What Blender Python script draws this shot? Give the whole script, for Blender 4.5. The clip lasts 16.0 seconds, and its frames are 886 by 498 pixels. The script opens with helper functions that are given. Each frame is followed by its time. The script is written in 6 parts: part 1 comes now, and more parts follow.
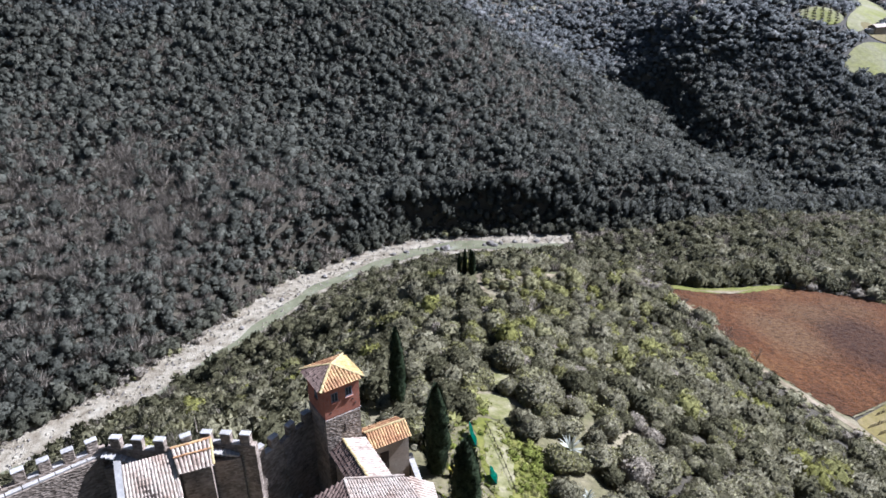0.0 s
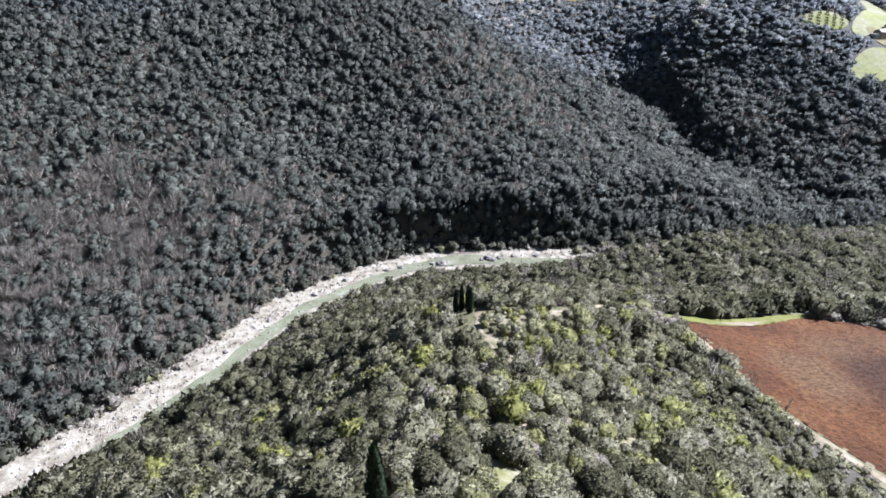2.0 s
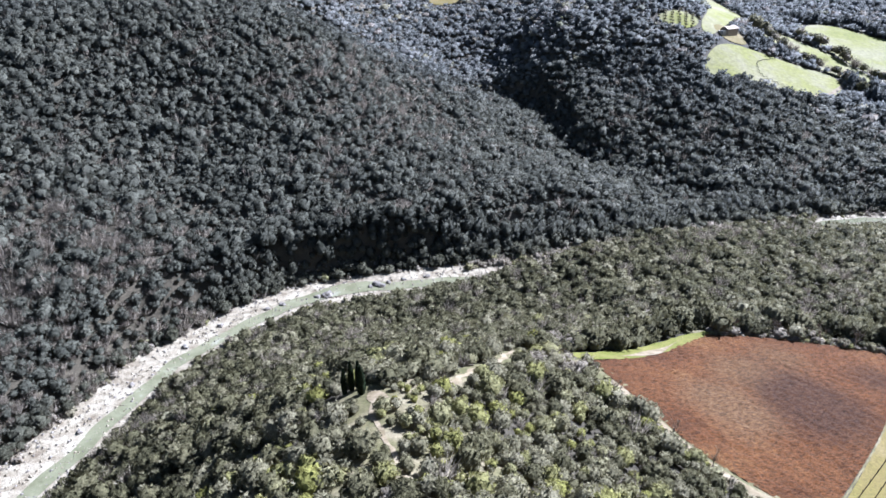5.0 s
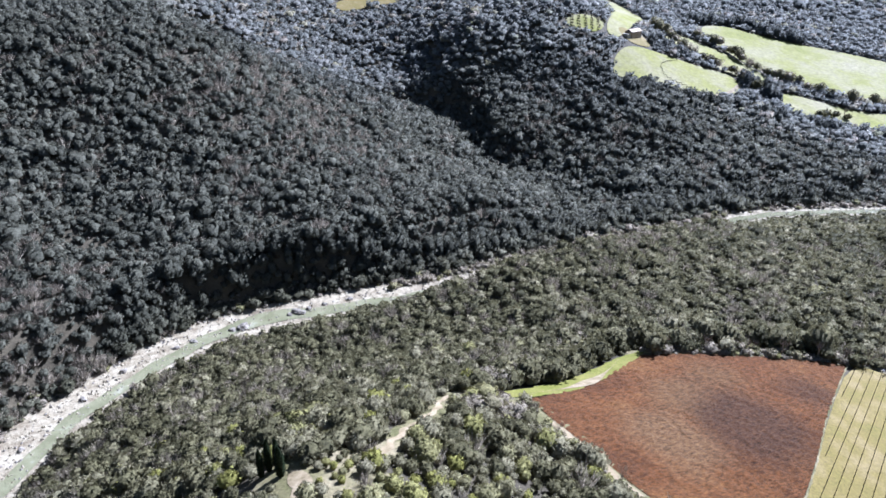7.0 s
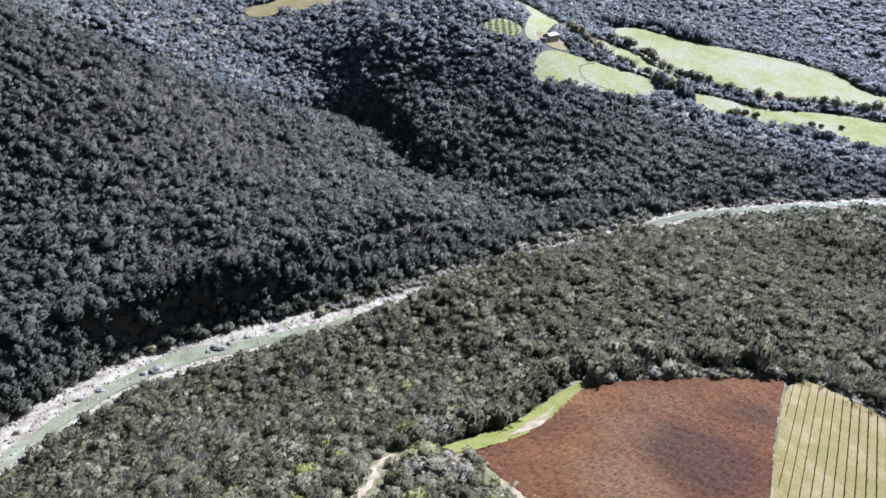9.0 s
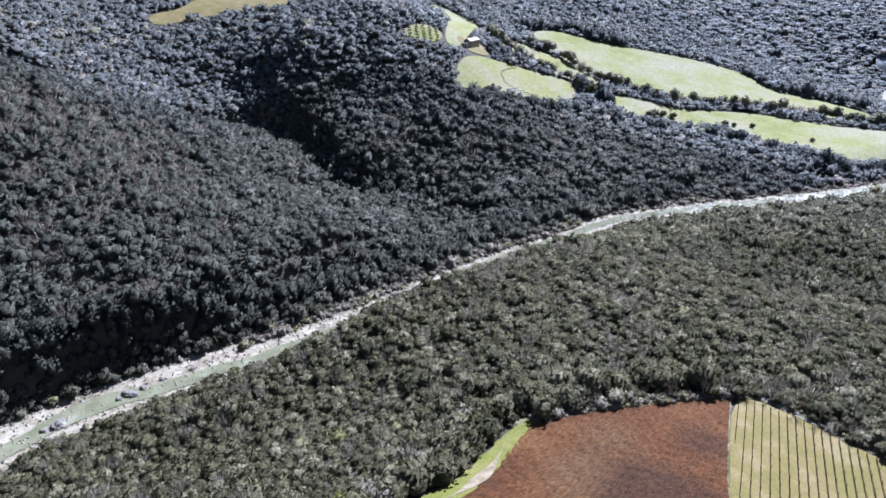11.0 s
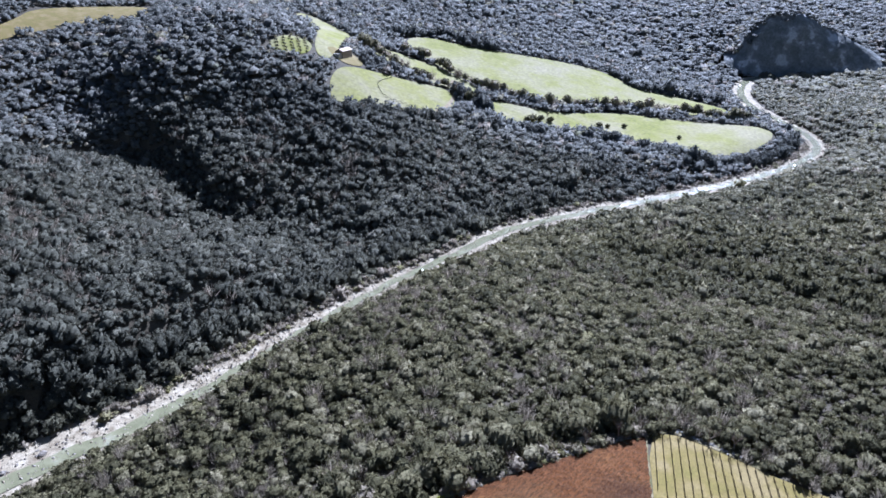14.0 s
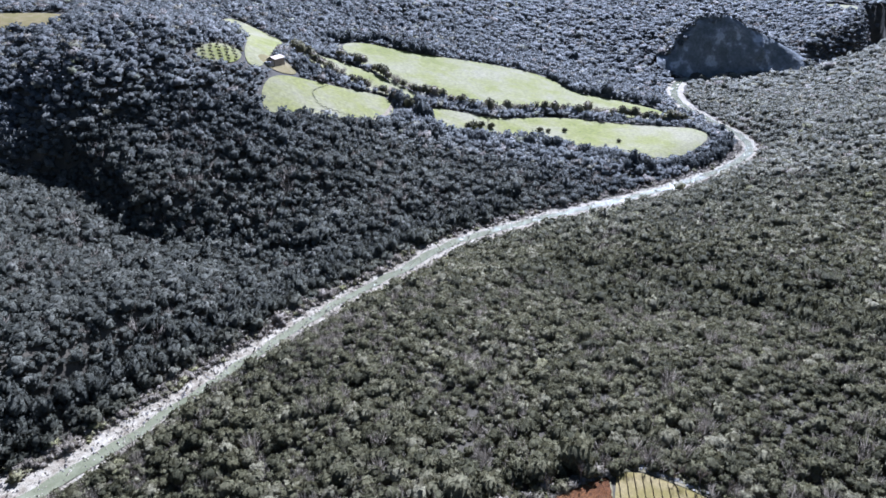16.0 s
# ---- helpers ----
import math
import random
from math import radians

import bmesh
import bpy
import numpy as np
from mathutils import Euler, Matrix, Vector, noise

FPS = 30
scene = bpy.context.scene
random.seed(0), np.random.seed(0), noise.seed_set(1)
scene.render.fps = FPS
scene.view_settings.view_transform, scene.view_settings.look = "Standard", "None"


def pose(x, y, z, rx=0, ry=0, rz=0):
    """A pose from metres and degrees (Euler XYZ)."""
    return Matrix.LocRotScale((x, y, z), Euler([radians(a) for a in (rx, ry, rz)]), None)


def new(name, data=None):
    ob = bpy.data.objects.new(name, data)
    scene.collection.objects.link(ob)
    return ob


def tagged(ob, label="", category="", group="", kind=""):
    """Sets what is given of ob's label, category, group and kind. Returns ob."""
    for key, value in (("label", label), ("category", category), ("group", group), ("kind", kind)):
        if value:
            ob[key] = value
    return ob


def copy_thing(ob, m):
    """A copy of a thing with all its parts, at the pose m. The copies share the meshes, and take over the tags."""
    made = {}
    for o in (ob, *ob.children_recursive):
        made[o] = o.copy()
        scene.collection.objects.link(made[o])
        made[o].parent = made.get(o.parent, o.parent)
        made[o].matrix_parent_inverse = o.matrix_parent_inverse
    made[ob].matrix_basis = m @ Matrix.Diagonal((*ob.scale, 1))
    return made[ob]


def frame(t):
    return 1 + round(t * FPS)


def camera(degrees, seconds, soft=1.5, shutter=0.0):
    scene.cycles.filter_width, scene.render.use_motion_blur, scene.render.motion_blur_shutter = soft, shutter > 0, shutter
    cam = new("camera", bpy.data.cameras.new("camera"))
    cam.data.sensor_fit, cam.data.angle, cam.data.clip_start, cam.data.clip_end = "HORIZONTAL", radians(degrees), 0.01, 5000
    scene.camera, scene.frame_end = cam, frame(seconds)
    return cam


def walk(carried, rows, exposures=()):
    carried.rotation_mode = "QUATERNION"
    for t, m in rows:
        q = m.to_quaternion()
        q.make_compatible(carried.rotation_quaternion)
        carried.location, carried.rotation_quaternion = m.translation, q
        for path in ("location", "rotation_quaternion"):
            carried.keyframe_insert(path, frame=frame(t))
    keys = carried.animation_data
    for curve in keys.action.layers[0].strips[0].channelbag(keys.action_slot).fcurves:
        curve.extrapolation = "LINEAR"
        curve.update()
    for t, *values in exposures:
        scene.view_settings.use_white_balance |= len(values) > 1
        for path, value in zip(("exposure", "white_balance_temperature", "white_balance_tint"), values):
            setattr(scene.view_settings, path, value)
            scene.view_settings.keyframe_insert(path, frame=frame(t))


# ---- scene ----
cam = camera(69.38, 16.0, soft=1.6)
# seconds, x, y, z, pitch, roll, yaw
PATH = [
    (0.0, -0.00, 0.00, 0.00, -25.25, -0.15, 0.05),
    (0.5, 0.11, 4.45, 0.06, -25.25, -0.12, 0.02),
    (1.0, 0.21, 8.98, 0.20, -25.22, -0.07, 0.00),
    (1.5, 0.30, 13.39, 0.33, -25.18, -0.04, -0.11),
    (2.0, 0.44, 17.72, 0.55, -25.14, -0.03, -0.30),
    (2.5, 0.60, 21.99, 0.87, -25.14, -0.06, -0.62),
    (3.0, 0.81, 26.20, 1.30, -25.15, -0.09, -1.07),
    (3.5, 1.20, 30.44, 1.80, -25.16, -0.16, -3.02),
    (4.0, 1.68, 34.64, 2.27, -25.17, -0.26, -6.53),
    (4.5, 2.34, 38.84, 2.74, -25.13, -0.31, -9.17),
    (5.0, 3.09, 42.95, 3.22, -25.10, -0.34, -11.37),
    (7.5, 8.03, 61.89, 7.03, -25.01, -0.34, -20.90),
    (8.0, 9.64, 65.87, 7.76, -24.99, -0.35, -22.70),
    (8.5, 11.27, 69.81, 8.45, -24.99, -0.35, -24.38),
    (9.0, 12.93, 73.74, 9.16, -24.99, -0.34, -26.09),
    (11.5, 22.99, 92.09, 12.64, -24.92, -0.23, -34.73),
    (12.0, 25.43, 95.49, 13.26, -24.89, -0.25, -36.45),
    (12.5, 27.98, 98.80, 13.84, -24.87, -0.24, -38.24),
    (13.0, 30.65, 102.04, 14.36, -24.86, -0.24, -40.05),
    (13.5, 33.48, 105.28, 14.89, -24.83, -0.22, -41.98),
    (14.0, 36.45, 108.45, 15.45, -24.80, -0.21, -43.87),
    (14.5, 39.55, 111.54, 16.04, -24.79, -0.19, -45.56),
    (15.0, 42.71, 114.58, 16.66, -24.76, -0.17, -47.27),
    (15.5, 45.83, 117.54, 17.29, -24.74, -0.12, -48.73),
    (16.0, 48.92, 120.45, 17.88, -24.73, -0.03, -49.34),
]
walk(cam, [(t, pose(x, y, z, 90 + p, 0, w) @ pose(0, 0, 0, 0, 0, r)) for t, x, y, z, p, r, w in PATH],
     [(0.0, 1.31, 4930, 18), (0.8, 1.43, 4910, 18), (2.0, 1.71, 4860, 18), (5.0, 1.80, 4810, 18), (9.0, 1.61, 4770, 18.5), (12.0, 1.51, 4700, 19.5), (16.0, 1.50, 4640, 20)])

# ---------------------------------------------------------------- light
SUN_ELEVATION, SUN_AZIMUTH = radians(43), radians(66)  # azimuth clockwise from +y
world = bpy.data.worlds.new("sky")
scene.world = world
world.use_nodes = True
sky = world.node_tree.nodes.new("ShaderNodeTexSky")
sky.sky_type, sky.sun_disc = "NISHITA", False
sky.sun_elevation, sky.sun_rotation = SUN_ELEVATION, SUN_AZIMUTH
sky.air_density, sky.dust_density = 1.3, 1.6
background = world.node_tree.nodes["Background"]
background.inputs["Strength"].default_value = 0.023
world.node_tree.links.new(sky.outputs["Color"], background.inputs["Color"])
sun = new("sun", bpy.data.lights.new("sun", "SUN"))
sun.data.energy, sun.data.angle, sun.data.color = 5.0, radians(0.5), (1.0, 0.955, 0.89)
toward_sun = Vector((math.sin(SUN_AZIMUTH) * math.cos(SUN_ELEVATION), math.cos(SUN_AZIMUTH) * math.cos(SUN_ELEVATION), math.sin(SUN_ELEVATION)))
sun.matrix_world = Matrix.Translation((200, 200, 300)) @ toward_sun.to_track_quat("Z", "Y").to_matrix().to_4x4()


# ---------------------------------------------------------------- materials
def material(name, rough=0.9):
    m = bpy.data.materials.new(name)
    m.use_nodes = True
    n, l = m.node_tree.nodes, m.node_tree.links
    p = n["Principled BSDF"]
    p.inputs["Roughness"].default_value = rough
    p.inputs["Specular IOR Level"].default_value = 0.2
    return m, n, l, p


def ramp_node(n, stops, interpolation="LINEAR"):
    r = n.new("ShaderNodeValToRGB")
    r.color_ramp.interpolation = interpolation
    while len(r.color_ramp.elements) < len(stops):
        r.color_ramp.elements.new(0.5)
    for e, (at, colour) in zip(r.color_ramp.elements, stops):
        e.position, e.color = at, (*colour, 1)
    return r


def noise_node(n, l, scale, detail=4, rough=0.6, vector=None):
    t = n.new("ShaderNodeTexNoise")
    t.inputs["Scale"].default_value, t.inputs["Detail"].default_value, t.inputs["Roughness"].default_value = scale, detail, rough
    if vector is None:
        vector = n.new("ShaderNodeNewGeometry").outputs["Position"]
    l.new(vector, t.inputs["Vector"])
    return t


def mix_node(n, l, a, b, factor, blend="MIX"):
    m = n.new("ShaderNodeMix")
    m.data_type, m.blend_type = "RGBA", blend
    for value, at in ((factor, 0), (a, 6), (b, 7)):
        if hasattr(value, "default_value"):
            l.new(value, m.inputs[at])
        elif at == 0:
            m.inputs[at].default_value = value
        else:
            m.inputs[at].default_value = (*value, 1)
    return m.outputs[2]


def bump(n, l, p, height, strength, distance):
    b = n.new("ShaderNodeBump")
    b.inputs["Strength"].default_value, b.inputs["Distance"].default_value = strength, distance
    l.new(height, b.inputs["Height"])
    l.new(b.outputs["Normal"], p.inputs["Normal"])


def two_scale(name, stops, big, small, amount=0.35, rough=0.9, relief=0.05, relief_scale=None):
    """Colour from broad noise through a ramp, broken up by fine noise, with relief."""
    m, n, l, p = material(name, rough)
    wide = noise_node(n, l, big, 5, 0.6)
    fine = noise_node(n, l, small, 4, 0.7)
    ramp = ramp_node(n, stops)
    l.new(wide.outputs["Fac"], ramp.inputs["Fac"])
    grey = ramp_node(n, [(0.25, (1 - amount,) * 3), (0.75, (1 + amount,) * 3)])
    l.new(fine.outputs["Fac"], grey.inputs["Fac"])
    l.new(mix_node(n, l, ramp.outputs["Color"], grey.outputs["Color"], 1.0, "MULTIPLY"), p.inputs["Base Color"])
    h = fine if relief_scale is None else noise_node(n, l, relief_scale, 3, 0.6)
    bump(n, l, p, h.outputs["Fac"], 1.0, relief)
    return m


def leaf_material(name, stops, other=None, translucent=0.28, grain=1.3, relief=0.5):
    """Foliage: hue by plant, from plain greens or mixed with greens that carry haze, light and dark from leaf mass to
    leaf mass.
    """
    m, n, l, p = material(name, 0.6)
    hues = []
    tint = n.new("ShaderNodeAttribute")
    tint.attribute_name = "tint"
    for family in (stops, other or stops):
        ramp = ramp_node(n, family)
        l.new(tint.outputs["Fac"], ramp.inputs["Fac"])
        hues.append(ramp.outputs["Color"])
    grey = n.new("ShaderNodeAttribute")
    grey.attribute_name = "grey"
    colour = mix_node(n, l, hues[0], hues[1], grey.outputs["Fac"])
    island = n.new("ShaderNodeNewGeometry")
    vary = ramp_node(n, [(0.0, (0.86,) * 3), (1.0, (1.14,) * 3)])
    l.new(island.outputs["Random Per Island"], vary.inputs["Fac"])
    fine = noise_node(n, l, grain, 4, 0.75)
    speckle = ramp_node(n, [(0.34, (0.44,) * 3), (0.5, (0.97,) * 3), (0.66, (1.5,) * 3)])
    l.new(fine.outputs["Fac"], speckle.inputs["Fac"])
    colour = mix_node(n, l, colour, vary.outputs["Color"], 1.0, "MULTIPLY")
    colour = mix_node(n, l, colour, speckle.outputs["Color"], 1.0, "MULTIPLY")
    l.new(colour, p.inputs["Base Color"])
    p.inputs["Specular IOR Level"].default_value = 0.05
    bump(n, l, p, fine.outputs["Fac"], 1.0, relief)
    glow = n.new("ShaderNodeBsdfTranslucent")
    l.new(colour, glow.inputs["Color"])
    mix = n.new("ShaderNodeMixShader")
    mix.inputs[0].default_value = translucent
    l.new(p.outputs[0], mix.inputs[1])
    l.new(glow.outputs[0], mix.inputs[2])
    l.new(mix.outputs[0], n["Material Output"].inputs["Surface"])
    return m


SCRUB_STOPS = [(0.0, (0.066, 0.061, 0.031)), (0.35, (0.144, 0.128, 0.064)), (0.6, (0.266, 0.234, 0.140)), (0.78, (0.245, 0.228, 0.060)), (0.86, (0.240, 0.200, 0.140)), (1.0, (0.35, 0.292, 0.208))]
# greyer, bluer greens: distance haze put into the leaf colour
HAZED_STOPS = [(0.0, (0.066, 0.067, 0.057)), (0.35, (0.127, 0.126, 0.108)), (0.6, (0.208, 0.197, 0.170)), (0.78, (0.230, 0.222, 0.10)), (0.86, (0.245, 0.205, 0.160)), (1.0, (0.35, 0.295, 0.225))]
MAT_WOOD = leaf_material("evergreen_foliage", SCRUB_STOPS, HAZED_STOPS)
MAT_WEEDS = leaf_material("fresh_weeds", [(0.0, (0.155, 0.175, 0.028)), (0.5, (0.235, 0.240, 0.046)), (1.0, (0.31, 0.275, 0.11))], None, 0.35)
MAT_CYPRESS = leaf_material("cypress_foliage", [(0.0, (0.020, 0.028, 0.012)), (1.0, (0.042, 0.052, 0.024))], None, 0.1)
MAT_GROUND = two_scale("woodland_soil", [(0.3, (0.040, 0.033, 0.020)), (0.5, (0.066, 0.054, 0.034)), (0.7, (0.10, 0.082, 0.052))], 0.06, 1.2, 0.4, relief=0.3)
MAT_RIDGE = two_scale("dry_ridge_grass", [(0.34, (0.085, 0.078, 0.028)), (0.48, (0.135, 0.114, 0.052)), (0.62, (0.215, 0.175, 0.10))], 0.11, 1.4, 0.4, relief=0.2)
MAT_MEADOW = two_scale("meadow_grass", [(0.34, (0.145, 0.142, 0.016)), (0.45, (0.178, 0.166, 0.038)), (0.54, (0.195, 0.176, 0.066)), (0.66, (0.22, 0.192, 0.10))], 0.022, 0.3, 0.35, relief=0.1)
MAT_VERGE = two_scale("fresh_grass", [(0.35, (0.105, 0.108, 0.011)), (0.6, (0.152, 0.138, 0.030))], 0.15, 2.0, 0.35)
MAT_VINE_GRASS = two_scale("vineyard_turf", [(0.35, (0.135, 0.108, 0.024)), (0.48, (0.150, 0.113, 0.030)), (0.62, (0.190, 0.143, 0.056))], 0.1, 1.5, 0.35)
MAT_TRACK = two_scale("pale_dirt", [(0.36, (0.155, 0.118, 0.062)), (0.5, (0.215, 0.165, 0.095)), (0.64, (0.275, 0.218, 0.135))], 0.35, 2.5, 0.3)
MAT_GRAVEL = two_scale("river_gravel", [(0.3, (0.15, 0.115, 0.072)), (0.5, (0.27, 0.225, 0.150)), (0.7, (0.39, 0.335, 0.24))], 0.22, 1.6, 0.45, relief=0.3)
MAT_BRANCH = two_scale("bare_branches", [(0.3, (0.19, 0.155, 0.115)), (0.7, (0.31, 0.255, 0.195))], 0.5, 4, 0.2)


def water_material():
    m, n, l, p = material("shallow_river", 0.13)
    ripples = noise_node(n, l, 0.55, 6, 0.7)
    drift = noise_node(n, l, 0.09, 4, 0.6)
    ramp = ramp_node(n, [(0.35, (0.135, 0.130, 0.070)), (0.6, (0.195, 0.185, 0.108)), (0.75, (0.28, 0.265, 0.19))])
    l.new(drift.outputs["Fac"], ramp.inputs["Fac"])
    l.new(ramp.outputs["Color"], p.inputs["Base Color"])
    p.inputs["IOR"].default_value = 1.33
    p.inputs["Specular IOR Level"].default_value = 0.35
    bump(n, l, p, ripples.outputs["Fac"], 1.0, 0.35)
    return m


MAT_WATER = water_material()


def soil_material():
    """Ploughed earth: clods, a damp dark patch and a dry pale streak, both ragged."""
    m, n, l, p = material("ploughed_soil", 0.95)
    place = n.new("ShaderNodeNewGeometry").outputs["Position"]
    wide = noise_node(n, l, 0.05, 5, 0.6)
    # clods drawn out along the plough lines
    turned = n.new("ShaderNodeMapping")
    turned.inputs["Rotation"].default_value = (0, 0, radians(-38))
    turned.inputs["Scale"].default_value = (0.55, 1.7, 1.0)
    l.new(place, turned.inputs["Vector"])
    fine = noise_node(n, l, 1.25, 5, 0.8, turned.outputs["Vector"])
    ramp = ramp_node(n, [(0.34, (0.068, 0.0262, 0.0070)), (0.46, (0.088, 0.0342, 0.0085)), (0.58, (0.106, 0.0435, 0.0115)), (0.70, (0.127, 0.058, 0.016))])
    l.new(wide.outputs["Fac"], ramp.inputs["Fac"])
    colour = ramp.outputs["Color"]
    for (x, y), reach, tone in (((96, 151), 13.0, (0.115, 0.062, 0.024)), ((112, 166), 12.0, (0.105, 0.055, 0.020)), ((128, 174), 10.0, (0.100, 0.050, 0.017)), ((151, 161), 9.0, (0.056, 0.024, 0.008)), ((121, 153), 16.0, (0.050, 0.0225, 0.0088))):
        away = n.new("ShaderNodeVectorMath")
        away.operation = "DISTANCE"
        flat = n.new("ShaderNodeVectorMath")
        flat.operation = "MULTIPLY"
        flat.inputs[1].default_value = (1, 1, 0)
        l.new(place, flat.inputs[0])
        l.new(flat.outputs[0], away.inputs[0])
        away.inputs[1].default_value = (x, y, 0)
        ragged = n.new("ShaderNodeMath")
        ragged.operation = "MULTIPLY_ADD"
        ragged.inputs[1].default_value = 13.0
        l.new(noise_node(n, l, 0.12, 5, 0.7).outputs["Fac"], ragged.inputs[0])
        l.new(away.outputs["Value"], ragged.inputs[2])
        fade = n.new("ShaderNodeMapRange")
        fade.inputs["From Min"].default_value, fade.inputs["From Max"].default_value = reach, reach + 9
        fade.inputs["To Min"].default_value, fade.inputs["To Max"].default_value = 0.9, 0.0
        l.new(ragged.outputs[0], fade.inputs["Value"])
        colour = mix_node(n, l, colour, tone, fade.outputs["Result"])
    clod = ramp_node(n, [(0.33, (0.25,) * 3), (0.5, (0.95,) * 3), (0.67, (1.7,) * 3)])
    l.new(fine.outputs["Fac"], clod.inputs["Fac"])
    l.new(mix_node(n, l, colour, clod.outputs["Color"], 1.0, "MULTIPLY"), p.inputs["Base Color"])
    bump(n, l, p, fine.outputs["Fac"], 1.0, 0.5)
    return m


MAT_SOIL = soil_material()

# ---------------------------------------------------------------- landforms
RIVER_LEVEL = -166.0
RIVER = [(-260, 60), (-149, 179), (-114, 227), (-76, 300), (-47, 329), (-15, 351), (30, 358), (108, 360), (176, 369), (248, 378), (310, 379), (364, 381), (438, 361), (512, 334), (600, 308), (690, 295), (757, 304), (815, 344), (887, 419), (974, 475), (1085, 508), (1170, 480), (1245, 405), (1340, 345), (1500, 310), (1700, 330)]
BROAD_HILLS = [
    (258, 700, 113.3), (-22, 38, 173.1), (0, 2500, 143.7), (1300, 2600, 136.9), (2700, 1500, 129.5),
    (-400, 1500, 115.8), (3000, 600, 120.1), (1200, 1700, 114.3), (-400, 600, 128.5), (500, 1700, 118.4),
    (-200, 700, 62.3), (1800, 1300, 104.5), (-600, 900, 74.9), (237, 450, -97.7), (2200, 800, 85.6),
    (-166, 262, -79.8), (2000, 0, 61.1), (900, 1100, 95.9), (941, 362, -47.5), (-500, 200, -86.3),
    (2400, 300, 74.0), (100, 1100, 40.6), (-5, 566, -75.9), (1000, -200, 66.8), (1500, 800, 37.8),
    (-300, -100, -20.3), (231, 131, -1.2), (1400, 150, 16.9), (48, 293, -0.1), (800, 180, 0.5),
]
SHOULDERS = [
    (195, 705, -95.7), (-500, 200, 94.1), (280, 670, 100.1), (-104, 125, -73.2), (207, 537, -32.7),
    (-5, 566, 58.1), (0, 2500, 47.6), (-9, 45, 71.3), (110, 60, -77.8), (8, 145, 49.5),
    (1300, 2600, 45.3), (2700, 1500, 42.4), (27, 293, -34.0), (-300, -100, 37.9), (-90, -60, -31.7),
    (3000, 600, 38.3), (-400, 1500, 36.5), (500, 1700, 34.1), (1200, 1700, 33.2), (167, 292, 27.6),
    (1800, 1300, 26.5), (190, 620, 12.3), (800, 180, 10.6), (0, 800, 1.6), (1340, 470, -15.4),
    (1240, 590, 11.1), (100, 1100, 23.1), (1100, 250, 15.7), (1500, 800, 20.2), (2200, 800, 18.5),
    (300, -200, -19.9), (1010, 550, -15.8), (1110, 395, -26), (1210, 320, -14),
]
KNOLLS = [
    (184, 561, -10.1), (195, 670, -21.7), (258, 700, 19.8), (229, 519, 14.0), (-500, 200, 31.3),
    (190, 620, 11.5), (8, 145, 20.4), (129, 611, 12.3), (-22, 38, 14.9), (0, 800, 21.0),
    (-90, -60, -18.6), (82, 114, -19.7), (-36, 142, -16.5), (280, 670, -7.2), (-300, -100, 17.3),
    (40, -60, -16.3), (117, 142, 12.9), (254, 479, -15.3), (240, 597, -2.9), (-74, 477, -11.8),
    (54, 692, -4.9), (150, 335, 7.8), (-12, 96, -3.1), (20, 30, -3.5), (-60, 20, -4.0),
    (78, 245, -6.0), (800, 180, 7.2), (330, 201, -11.0), (-115, 170, 6.5), (-15, -100, 10.4),
    (-57, 113, -1.4), (75, 404, 9.9), (600, 150, 7.1),
]
HUMPS = [
    (184, 561, -10.7), (207, 537, 4.9), (229, 519, 4.9), (192, 585, 7.0), (252, 670, 8.7),
    (190, 620, -0.7), (280, 700, -11.9), (163, 584, 2.4), (243, 496, -6.2), (240, 597, -4.2),
    (280, 670, -6.2), (20, 30, -4.5), (-12, 96, 4.4), (8, 145, 8.7), (-57, 113, 10.8),
    (206, 600, -0.9), (-500, 200, 10.4), (-36, 142, -9.0), (28, 134, -7.0), (-36, 97, -11.1),
    (-39, 178, 3.3), (194, 506, -8.6), (-22, 38, 3.4), (52, 658, 7.0), (228, 700, -8.3),
    (258, 700, 12.4), (150, 335, 2.0), (227, 467, 5.4), (54, 692, -6.4), (-118, 364, 5.9),
    (127, 232, 2.8), (27, 293, -5.8), (400, 100, -7.0),
]


# crest of the spur that runs down to the river, and the floor of the ravine behind it
SPUR = [(246, 428, -164), (232, 452, -160), (215, 478, -154), (194, 500, -151), (177, 520, -148), (180, 545, -138), (183, 573, -135), (178, 603, -129), (161, 630, -124), (125, 640, -117), (90, 645, -97), (57, 645, -83), (12, 660, -60)]
RAVINE = [(240, 402, -166), (252, 440, -165), (236, 474, -163), (216, 506, -159), (201, 535, -154), (204, 572, -151), (199, 608, -147), (180, 648, -142), (143, 668, -136), (100, 674, -118), (60, 676, -103), (10, 690, -80)]
# second hill and spur swells, and a dip, shaped to fit the camera's view
VIEW_SWELLS = [(158, 318, -6), (272, 492, 8), (344, 508, 10), (165, 475, 7), (152, 536, 11), (190, 428, 6)]


CLIFF_FOOT = [(1092, 556), (1108, 528), (1132, 499), (1163, 464), (1195, 422), (1226, 378), (1252, 338)]
CLIFF_HEIGHT = [14, 52, 88, 92, 66, 40, 12]


def nearest_on(p, line):
    """Distance of plan points from a line, how far along it the nearest place lies, and on which side (left is positive)."""
    best, along, side = np.full(len(p), 1e9), np.zeros(len(p)), np.ones(len(p))
    for k, (a, b) in enumerate(zip(line[:-1], line[1:])):
        a, b = np.array(a[:2], float), np.array(b[:2], float)
        ab, ap = b - a, p - a
        s = np.clip((ap @ ab) / (ab @ ab), 0, 1)
        d = np.hypot(*(ap - s[:, None] * ab).T)
        closer = d < best
        along[closer], side[closer] = k + s[closer], np.sign(ab[0] * ap[closer, 1] - ab[1] * ap[closer, 0])
        best = np.minimum(best, d)
    return best, along, side


